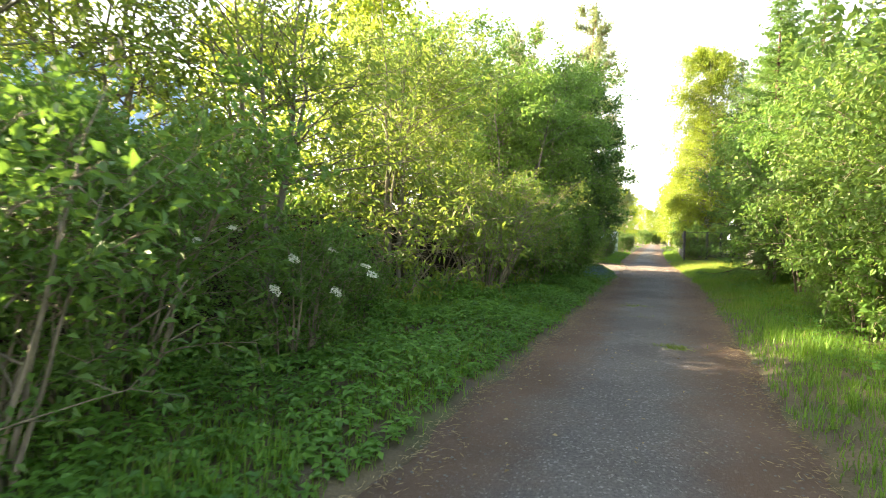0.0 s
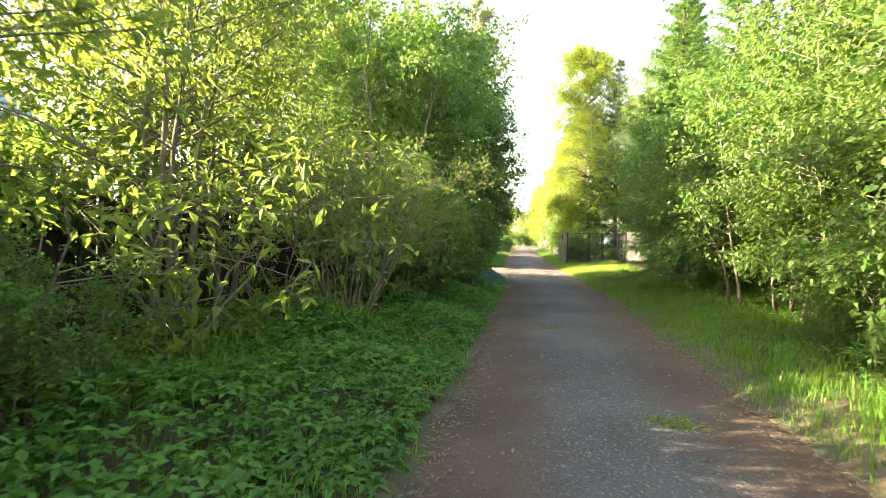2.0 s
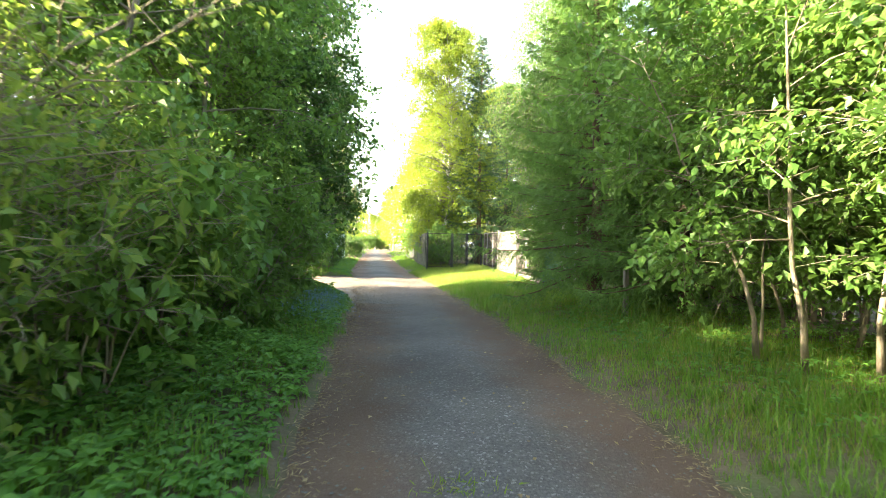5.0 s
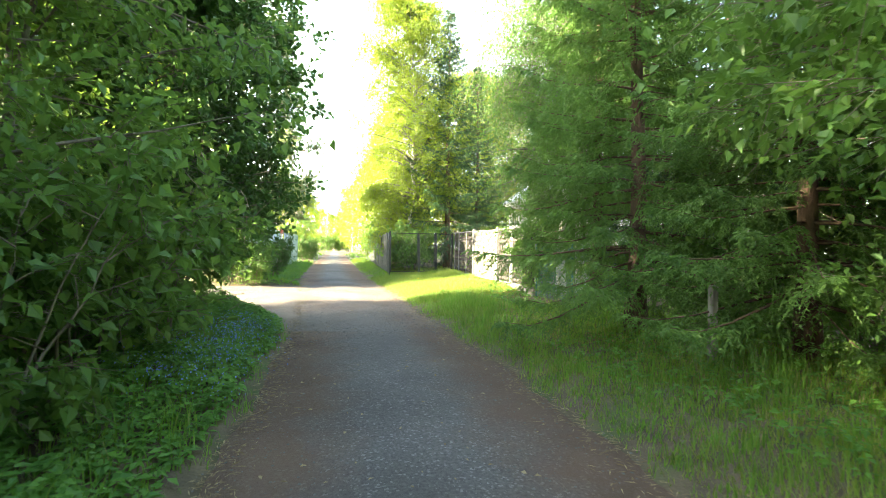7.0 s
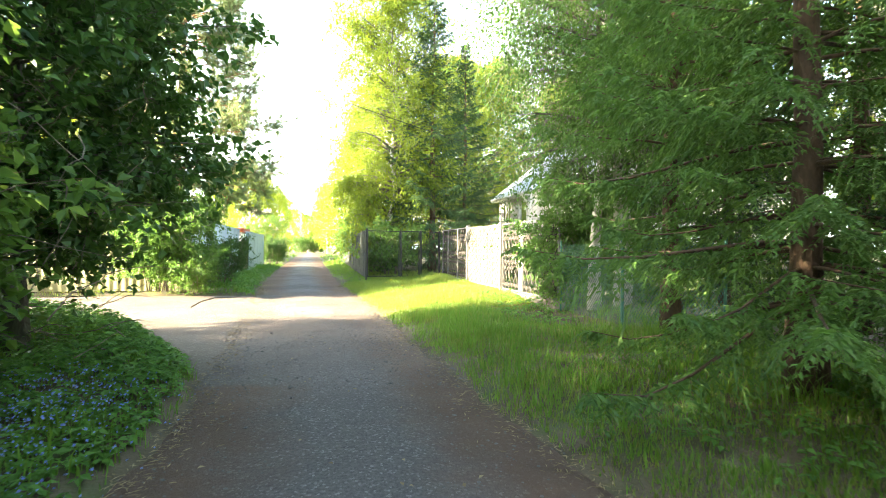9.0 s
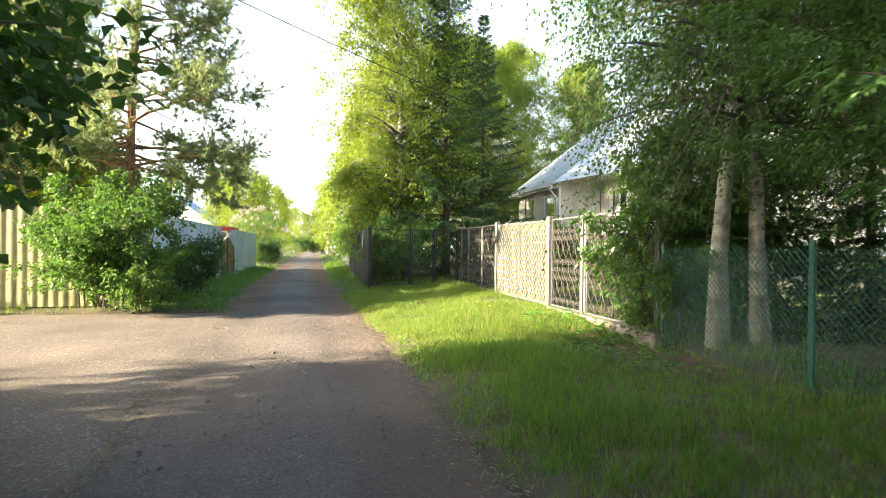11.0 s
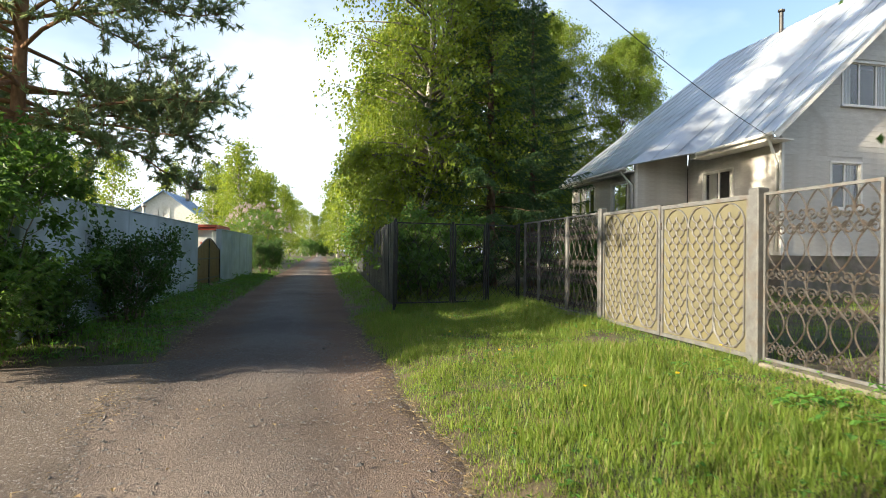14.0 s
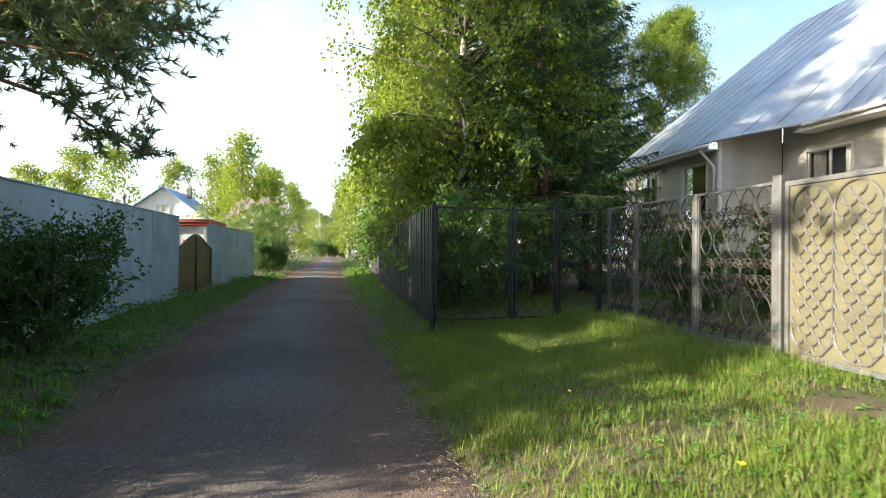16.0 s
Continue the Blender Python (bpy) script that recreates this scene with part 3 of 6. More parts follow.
def pine(rng, height, trunk_r, radius, low, limbs, tufts, needles, nl=0.14):
    """A pine: open limbs that carry round tufts of long needles."""
    trunk, branch, crown = Geo(), Geo(), Geo()
    k = 10
    t = np.linspace(0, 1, k)
    w = np.cumsum(rng.normal(0, 0.05, (k, 3)), axis=0) * [1, 1, 0]
    w[0] = 0
    tp = UP * (height * t)[:, None] + w
    trunk.tube(tp, trunk_r * (1 - 0.85 * t), 9)
    C, D = [], []
    for i in range(limbs):
        rel = rng.uniform(0, 1) ** 1.5
        z = low + (height * 0.98 - low) * rel
        c = np.array([np.interp(z, tp[:, 2], tp[:, a]) for a in range(3)])
        az = i * 2.4 + rng.uniform(-0.4, 0.4)
        el = -0.05 + 0.7 * rel + rng.uniform(-0.15, 0.2)
        way = np.array([np.cos(az) * np.cos(el), np.sin(az) * np.cos(el), np.sin(el)])
        ln = radius * (1 - 0.6 * rel ** 1.5) * rng.uniform(0.65, 1.1)
        lp = bend(c, way, ln, rng.uniform(-0.05, 0.2), rng, 6, 0.12)
        branch.tube(lp, np.linspace(0.035 * (1.2 - rel), 0.006, 6), 5, False)
        for q in range(tufts):
            s = (0.25 + 0.75 * rng.uniform(0, 1) ** 0.6) * 4.99
            a = int(s)
            p = lp[a] + (lp[a + 1] - lp[a]) * (s - a)
            wy = unit(unit(lp[a + 1] - lp[a]) * 0.5 + rng.normal(0, 0.6, 3) + UP * 0.25)
            tl = rng.uniform(0.25, 0.8)
            sub = bend(p, wy, tl, -0.25, rng, 4)
            branch.tube(sub[[0, 3]], [0.007, 0.003], 3, False)
            for e in range(4):
                C.append(sub[1 + e % 3] + rng.normal(0, 0.03, 3) * (e < 3))
                D.append(wy)
    C, D = np.array(C), np.array(D)
    n = len(C)
    bb = np.repeat(C, needles, 0) + np.repeat(D, needles, 0) * rng.uniform(-0.06, 0.05, (n * needles, 1))
    ww = unit(np.repeat(D, needles, 0) * 0.7 + rng.normal(0, 0.6, (n * needles, 3)) + UP * 0.1)
    le = nl * rng.uniform(0.7, 1.25, n * needles)[:, None]
    sd = unit(np.cross(ww, rng.normal(0, 1, ww.shape))) * 0.014
    v = np.stack([bb - sd, bb + sd, bb + ww * le], 1).reshape(-1, 3)
    crown.add(v, tris=np.arange(len(v)).reshape(-1, 3))
    return trunk, branch, crown

# ---- the lie of the land ----
LEFT_Y, LEFT_X = [-40, 0, 10, 24.6, 36.0, 44, 63, 400], [-1.85, -1.8, -1.65, -1.65, -2.3, -2.63, -3.0, -5.4]
RIGHT_Y, RIGHT_X = [-40, 0, 15, 21, 27, 32, 36, 40, 53, 75, 400], [1.15, 1.1, 1.22, 1.3, 1.02, 0.9, 0.72, 0.5, 0.34, 0.2, -2.4]
NEAR_X, NEAR_Y = [-60, -30, -9, -5.6, -4.0, -2.4, -1.6, 0], [25, 29.5, 31.4, 31.0, 29.6, 26.8, 24.6, 24.0]
FAR_X, FAR_Y = [-60, -30, -9, -5, -2.2, 0], [29, 34, 35.8, 35.7, 35.9, 36.5]


def wob(y, seed, size=0.09):
    y = np.asarray(y, float)
    return size * (np.sin(y * 1.9 + seed) * 0.5 + np.sin(y * 4.7 + seed * 2.1) * 0.3 + np.sin(y * 11.3 + seed * 3.7) * 0.2)


def road_left(y):
    return np.interp(y, LEFT_Y, LEFT_X) + wob(y, 1.0)


def road_right(y):
    return np.interp(y, RIGHT_Y, RIGHT_X) + wob(y, 4.0)


def on_side_road(x, y):
    return (x < road_left(y) + 0.3) & (y > np.interp(x, NEAR_X, NEAR_Y) + wob(x, 2.0)) & (y < np.interp(x, FAR_X, FAR_Y) + wob(x, 5.0))


def road_gap(x, y):
    """Distance from the roads' edges, outside positive (rough)."""
    x, y = np.asarray(x, float), np.asarray(y, float)
    main = np.maximum(road_left(y) - x, x - road_right(y))
    side = np.maximum(np.interp(x, NEAR_X, NEAR_Y) + wob(x, 2.0) - y, y - np.interp(x, FAR_X, FAR_Y) - wob(x, 5.0))
    side = np.where(x < road_left(y) + 0.3, side, 9.0)
    return np.minimum(main, side)


def swell(x, y):
    return 0.03 * np.sin(x * 1.3 + y * 0.7) + 0.02 * np.sin(x * 2.9 - y * 1.7) + 0.012 * np.sin(x * 5.3 + y * 6.1)


def ground_z(x, y):
    """Height of the ground: below the road under it, verges rising to the fences."""
    d = road_gap(x, y)
    rise = np.interp(d, [-0.15, 0.0, 0.5, 1.5, 3.2, 12], [-0.06, -0.005, 0.09, 0.19, 0.32, 0.4])
    dip = 0.27 * np.exp(-(((x - 4.0) / 0.95) ** 2 + ((y - 28.7) / 2.1) ** 2))       # worn hollow at the end of the plinth
    return rise - dip + swell(x, y) * np.clip(d, 0, 1)


def axis(lo, hi, fine_lo, fine_hi, step):
    a = np.arange(fine_lo, fine_hi + step / 2, step)
    g1 = fine_hi + np.cumsum(step * 1.35 ** np.arange(1, 40))
    g0 = fine_lo - np.cumsum(step * 1.35 ** np.arange(1, 40))
    a = np.concatenate([g0[g0 > lo][::-1], a, g1[g1 < hi]])
    return np.concatenate([[lo], a, [hi]])


gx, gy = axis(-900, 900, -9, 9, 0.22), axis(-900, 1500, -4, 64, 0.3)
GX, GY = np.meshgrid(gx, gy)
g = Geo()
nx, ny = len(gx), len(gy)
idx = np.arange(nx * ny).reshape(ny, nx)
g.add(np.stack([GX, GY, ground_z(GX, GY)], -1).reshape(-1, 3), np.stack([idx[:-1, :-1], idx[:-1, 1:], idx[1:, 1:], idx[1:, :-1]], -1).reshape(-1, 4))
whole("ground", g, M_SOIL, "dark earth with moss and litter under the grass", "ground", "structure", smooth=True)


def strip(ys, lo, hi, cross, height, swap=False):
    """A road strip between two edge lines, with an edge attribute for the litter."""
    geo = Geo()
    u = np.linspace(0, 1, cross)
    A = lo[:, None] + (hi - lo)[:, None] * u[None]
    Y = np.repeat(ys[:, None], cross, 1)
    Z = height + 0.03 * np.sin(u * np.pi)[None] - 0.022 * (np.exp(-((u - 0.25) / 0.09) ** 2) + np.exp(-((u - 0.75) / 0.09) ** 2))[None] + 0.006 * np.sin(A * 3.1 + Y * 2.3) + 0.004 * np.sin(Y * 5.7 - A * 4.1)
    Z[:, 0] -= 0.03
    Z[:, -1] -= 0.03
    if swap:                                         # the side road dives under the lane at its mouth
        Z -= np.interp(Y, [-2.0, -1.2], [0.0, 0.07])
    P = np.stack([Y, A, Z] if swap else [A, Y, Z], -1)
    n0, n1 = P.shape[:2]
    ii = np.arange(n0 * n1).reshape(n0, n1)
    geo.add(P.reshape(-1, 3), np.stack([ii[:-1, :-1], ii[:-1, 1:], ii[1:, 1:], ii[1:, :-1]], -1).reshape(-1, 4)[:, ::(-1 if swap else 1)])
    e = np.repeat(np.interp(u, [0, 0.14, 0.3, 0.42, 0.58, 0.74, 0.9, 1], [1.3, 1.1, 0.5, 0.05, 0.1, 0.7, 1.15, 1.3])[None], n0, 0)
    return geo, e.ravel()


def road_object(name, geo, edge, material, label, junction_tone=None):
    ob = whole(name, geo, material, label, "road", "structure", smooth=True)
    at = ob.data.attributes.new("edge", 'FLOAT', 'POINT')
    at.data.foreach_set("value", edge.astype(np.float32))
    if junction_tone is not None:
        at = ob.data.attributes.new("junction_tone", 'FLOAT', 'POINT')
        at.data.foreach_set("value", junction_tone.astype(np.float32))
    return ob


ys = np.concatenate([np.arange(-30, 70, 0.2), np.arange(70, 400, 3.0)])
geo, edge = strip(ys, road_left(ys), road_right(ys), 25, 0.0)
edge = edge.reshape(len(ys), 25)
edge[(ys > 24.5) & (ys < 35.8), :9] *= 0.2                 # no litter where the side road joins
edge = edge.ravel()
# paler tone over the lane's full width, strongest from y 28 to 33.5
junction_tone = np.repeat(np.interp(ys, [23.5, 28.0, 33.5, 37.5], [0.0, 0.85, 0.85, 0.0])[:, None], 25, 1) * np.linspace(1.0, 0.75, 25)[None]
road_object("road", geo, edge, M_ROAD, "grey packed gravel lane with brown litter along its edges", junction_tone.ravel())
xs = np.concatenate([np.arange(-60, -12, 1.0), np.arange(-12, -0.9, 0.15)])
geo, edge = strip(xs, np.interp(xs, NEAR_X, NEAR_Y) + wob(xs, 2.0), np.interp(xs, FAR_X, FAR_Y) + wob(xs, 5.0), 33, 0.012, True)
road_object("side_road", geo, edge * 0.2, M_SIDE, "pale dusty gravel side road joining the lane")

# ---- loose stones and dry litter on the lane ----
rng = np.random.default_rng(5)


def scatter_stones(n, y0, y1, big, seed, west=None, east=None):
    r = np.random.default_rng(seed)
    geo = Geo()
    y = y0 + (y1 - y0) * r.uniform(0, 1, n)
    lo, hi = (road_left(y), road_right(y)) if west is None else (np.full(n, west), np.full(n, east))
    u = np.where(r.uniform(0, 1, n) < 0.45, r.beta(0.6, 0.6, n), r.uniform(0.02, 0.98, n))
    x = lo + (hi - lo) * u
    s = big * r.uniform(0.25, 1.0, n) ** 1.8
    oct_v = np.array([(1, 0, 0), (0, 1, 0), (-1, 0, 0), (0, -1, 0), (0, 0, 0.7), (0, 0, -0.6)], float)
    oct_f = np.array([(0, 1, 4), (1, 2, 4), (2, 3, 4), (3, 0, 4), (1, 0, 5), (2, 1, 5), (3, 2, 5), (0, 3, 5)])
    a = r.uniform(0, 6.28, n)
    sc = np.stack([s * r.uniform(0.7, 1.3, n), s * r.uniform(0.5, 1.0, n), s * r.uniform(0.4, 0.8, n)], 1)
    v = oct_v[None] * sc[:, None] * r.uniform(0.75, 1.25, (n, 6, 1))
    c, q = np.cos(a)[:, None], np.sin(a)[:, None]
    v = np.stack([v[..., 0] * c - v[..., 1] * q, v[..., 0] * q + v[..., 1] * c, v[..., 2]], -1)
    v += np.stack([x, y, np.full(n, 0.012) + 0.02 * np.sin(u * np.pi)], 1)[:, None]
    geo.add(v.reshape(-1, 3), tris=(oct_f[None] + 6 * np.arange(n)[:, None, None]).reshape(-1, 3))
    return geo


whole("gravel", scatter_stones(11000, 1.5, 36, 0.017, 3), M_STONE, "loose grey pebbles lying on the lane", "gravel", "stuff")
whole("gravel", scatter_stones(6000, 24, 37, 0.02, 14), M_STONE, "loose stones on the sunlit lane", "gravel", "stuff")
whole("gravel", scatter_stones(5000, 31.3, 35.2, 0.02, 15, -9.0, -1.6), M_STONE, "loose stones on the pale side road", "gravel", "stuff")
whole("gravel", scatter_stones(600, 23, 37, 0.034, 13), M_STONE, "coarse loose stones at the road junction", "gravel", "stuff")
geo = Geo()
r = np.random.default_rng(9)
n = 9000
y = r.uniform(1, 40, n)
sidex = np.where(r.uniform(0, 1, n) < 0.5, road_left(y) + np.abs(r.normal(0, 0.16, n)), road_right(y) - np.abs(r.normal(0, 0.16, n)))
a = r.uniform(0, 6.28, n)
leaf_quads(geo, np.stack([sidex, y, np.full(n, 0.012) + r.uniform(0, 0.015, n)], 1), np.stack([np.cos(a), np.sin(a), r.uniform(-0.05, 0.25, n)], 1), np.full(n, 0.07), 0.12, r, 0.1, 0.05, 2.0)
whole("dry_litter", geo, M_STRAW, "dry straw and old leaves along the lane's edge", "litter", "stuff")
geo = Geo()
n = 420
leaf_quads(geo, np.stack([r.uniform(-1.5, 1.0, n), r.uniform(2, 34, n), np.full(n, 0.03)], 1), np.stack([r.normal(0, 1, n), r.normal(0, 1, n), r.uniform(0, 0.3, n)], 1), np.full(n, 0.045), 0.6, r, 0.2, 0.1, 2.0)
whole("fallen_leaves", geo, M_STRAW, "scattered dry brown leaves on the gravel", "leaves", "stuff")


# ---- grass and herbs ----
def blades(name, n, area, material, label, height=0.22, width=0.006, seed=1, clump=0.35, keep=None, low=0.35, bent=True):
    """Bent grass blades over area (x0, x1, y0, y1), in clumps, off the roads."""
    r = np.random.default_rng(seed)
    x0, x1, y0, y1 = area
    c = max(8, n // 9)
    cx, cy, ch = r.uniform(x0, x1, c), r.uniform(y0, y1, c), r.uniform(low, 1.15, c)
    k = r.integers(0, c, n)
    x = cx[k] + r.normal(0, clump * 0.2, n)
    y = cy[k] + r.normal(0, clump * 0.2, n)
    d = road_gap(x, y)
    ok = (d > 0.0) & (r.uniform(0, 1, n) < np.interp(d, [0, 0.15, 0.5], [0.3, 0.75, 1.0]))
    worn = np.exp(-(((x - 2.6 - 0.9 * np.sin(y * 0.9)) / 1.6) ** 2 + ((y - 34.9) / 0.55) ** 2)) + 0.8 * np.exp(-(((x - 3.9) / 0.5) ** 2 + ((y - 35.0) / 1.6) ** 2))
    worn += 1.2 * np.exp(-(((x - 4.2) / 0.85) ** 2 + ((y - 28.5) / 2.0) ** 2))
    ok &= r.uniform(0, 1, n) > worn * 0.85
    if keep is not None:
        ok &= keep(x, y, r)
    x, y, k, d = x[ok], y[ok], k[ok], d[ok]
    n = len(x)
    h = height * ch[k] * r.uniform(0.5, 1.25, n) * np.interp(d, [0, 0.5], [0.5, 1.0])
    patch = 0.75 + 0.35 * np.sin(x * 1.7 + y * 0.9) * np.sin(y * 1.3 - x * 0.6)
    h *= patch
    z = ground_z(x, y) - 0.01
    a = r.uniform(0, 6.28, n)
    lean = h * r.uniform(0.1, 0.75, n)
    dx, dy = np.cos(a), np.sin(a)
    w = width * r.uniform(0.6, 1.5, n)
    b = np.stack([x, y, z], 1)
    f = np.stack([-dy, dx, np.zeros(n)], 1) * (w / 2)[:, None]
    m = b + np.stack([dx * lean * 0.3, dy * lean * 0.3, h * 0.6], 1)
    t = b + np.stack([dx * lean, dy * lean, h], 1)
    v = np.stack([b - f, b + f, m + f * 0.7, m - f * 0.7, t], 1).reshape(-1, 3)
    o = 5 * np.arange(n)[:, None]
    geo = Geo()
    if bent:
        geo.add(v, o + np.array([[0, 1, 2, 3]]), o + np.array([[3, 2, 4]]))
    else:
        v = np.stack([b - f, b + f, t], 1).reshape(-1, 3)
        geo.add(v, tris=np.arange(len(v)).reshape(-1, 3))
    return whole(name, geo, material, label, "grass", "stuff")


def herbs(name, n, area, material, label, height=0.28, leaf=0.075, seed=1, keep=None, width=0.62):
    """Broad leaves in threes on low stalks."""
    r = np.random.default_rng(seed)
    x0, x1, y0, y1 = area
    x, y = r.uniform(x0, x1, n), r.uniform(y0, y1, n)
    d = road_gap(x, y)
    ok = d > 0.12
    if keep is not None:
        ok &= keep(x, y, r)
    x, y, d = x[ok], y[ok], d[ok]
    n = len(x)
    h = height * (r.uniform(0.15, 1.0, n) ** 0.7) * np.interp(d, [0.1, 0.7, 3], [0.4, 1.0, 1.5]) * (0.8 + 0.4 * np.sin(x * 2.1) * np.sin(y * 1.6))
    p = np.stack([x, y, ground_z(x, y) + h], 1)
    geo = Geo()
    a = r.uniform(0, 6.28, n)
    for q in (-1.1, 0.0, 1.1, 3.0):
        wy = np.stack([np.cos(a + q), np.sin(a + q), r.uniform(-0.45, 0.2, n)], 1)
        leaf_quads(geo, p + r.normal(0, 0.01, p.shape), wy, np.full(n, leaf), width, r, 0.12, 0.12, 2.2)
    return whole(name, geo, material, label, "herbs", "stuff")


blades("verge_grass", 78000, (0.95, 5.2, 0.5, 30), M_GRASS, "long green grass on the verge beside the lane", 0.24, 0.010, 11)
blades("verge_grass", 175000, (0.5, 4.6, 30, 40.5), M_LAWN, "sunlit green grass in front of the iron gate", 0.145, 0.0085, 12, bent=False)
blades("tall_grass", 36000, (0.6, 4.6, 29, 40.5), M_LAWN, "taller grass clumps standing in the sunlit verge", 0.23, 0.0075, 19, clump=0.5, low=0.2, keep=lambda x, y, r: r.uniform(-0.3, 0.9, len(x)) < np.sin(x * 3.1 + 1.0 + np.sin(y * 2.3)) * np.sin(y * 2.7 + x))
herbs("clover", 900, (0.8, 4.5, 29.5, 40), M_HERB, "low broad-leaved weeds among the grass", 0.07, 0.05, 25)
blades("verge_grass", 60000, (1.0, 4.6, 14, 30), M_LAWN, "short green grass under the spruces", 0.14, 0.01, 20, bent=False)
blades("verge_grass", 24000, (-0.2, 1.75, 40.0, 75), M_GRASS, "green grass strip below the black fence", 0.26, 0.011, 13, bent=False)
blades("verge_grass", 42000, (-4.6, -1.5, 1.0, 29.5), M_GRASS, "green grass on the shaded verge beside the lane", 0.28, 0.009, 14)
blades("verge_grass", 28000, (-4.0, -2.0, 35.6, 66), M_GRASS, "green grass strip below the grey wall", 0.2, 0.014, 15, bent=False)
blades("corner_grass", 14000, (-14, -2.2, 31.0, 36.6), M_LAWN, "ragged grass along the side road's edge", 0.28, 0.01, 16, bent=False)
blades("garden_lawn", 26000, (4.8, 14, 28, 45), M_LAWN, "sunlit garden lawn behind the iron fence", 0.17, 0.012, 17, bent=False)
blades("garden_lawn", 9000, (1.6, 4.8, 40.6, 46), M_LAWN, "shaded rough grass behind the black fence", 0.2, 0.012, 26, bent=False)
blades("far_grass", 9000, (-14, 12, 66, 120), M_GRASS, "distant grass beside the lane", 0.45, 0.04, 18, bent=False)
herbs("ground_elder", 17000, (-4.8, -1.6, 0.5, 28.5), M_HERB, "leafy green ground elder along the shaded verge", 0.30, 0.085, 21)
herbs("ground_elder", 2200, (2.0, 5.0, 3, 22), M_HERB, "scattered leafy weeds in the verge grass", 0.22, 0.07, 22)
herbs("weeds", 160, (3.3, 4.4, 27.5, 31.6), M_HERB, "broad-leaved weeds by the concrete plinth", 0.14, 0.085, 23)
blades("dry_grass", 9000, (1.4, 4.6, 14, 30.5), M_STRAW, "dry pale stalks among the verge grass", 0.13, 0.007, 27, bent=False)
blades("dry_grass", 6000, (0.9, 4.5, 30, 39), M_STRAW, "dry pale stalks among the sunlit grass", 0.09, 0.007, 28, bent=False)
herbs("weeds", 1500, (-4.5, -2.4, 35.8, 62), M_HERB, "leafy weeds below the grey wall", 0.22, 0.09, 24)
geo = Geo()
r = np.random.default_rng(31)
n = 1500
fx, fy = r.normal(-2.25, 0.3, n), r.uniform(19.6, 23.6, n)
leaf_quads(geo, np.stack([fx, fy, ground_z(fx, fy) + r.uniform(0.14, 0.4, n)], 1), r.normal(0, 1, (n, 3)) + UP * 0.3, np.full(n, 0.02), 0.9, r)
whole("forget_me_nots", geo, M_BLUE, "pale blue forget-me-nots among the verge herbs", "flowers", "stuff")
geo = Geo()
n = 9
fx, fy = r.uniform(1.0, 4.3, n), r.uniform(31, 39, n)
for q in range(5):
    leaf_quads(geo, np.stack([fx, fy, ground_z(fx, fy) + 0.24], 1), np.stack([np.cos(q * 1.26 + fx * 9), np.sin(q * 1.26 + fx * 9), np.full(n, 0.5)], 1), np.full(n, 0.022), 0.9, r)
whole("dandelions", geo, M_YELLOW, "small yellow dandelions in the grass", "flowers", "stuff")
tuft_r = np.random.default_rng(41)
for k, (tx, ty) in enumerate(((0.17, 9.0), (-0.56, 14.0), (-0.3, 12.1))):
    geo = Geo()
    n = (260, 90, 40)[k]
    b = np.stack([tx + tuft_r.normal(0, 0.14, n), ty + tuft_r.normal(0, 0.09, n), np.full(n, 0.015)], 1)
    leaf_quads(geo, b, tuft_r.normal(0, 0.7, (n, 3)) * [1, 1, 0] + UP * 0.45, np.full(n, 0.085), 0.12, tuft_r, 0.1, 0.2)
    whole("grass_tuft", geo, M_LAWN, "small yellow-green grass tuft growing in the gravel", "grass", "stuff")

# ---- iron fence, gate and black fence ----
FX = 4.55                                            # the line of the iron fence
PLINTH_TOP = 0.36


def post(name, at, size, height, material, label, category="post", group="", cap=True):
    ob = thing(name, at, label, category, group)
    part("shaft", bevel_box(size, size, height, 0.012), material, ob)
    if cap:
        part("cap", bevel_box(size * 1.18, size * 1.18, 0.03, 0.008), material, ob, at=pose(0, 0, height))
    return ob


def spiral(r0, turns, sgn, k=14):
    t = np.linspace(0, 1, k)
    a = t * turns * 2 * np.pi
    rr = r0 * (1 - 0.8 * t)
    return np.stack([sgn * (r0 - rr * np.cos(a)), np.zeros(k), rr * np.sin(a)], 1)


scroll_mesh = {}


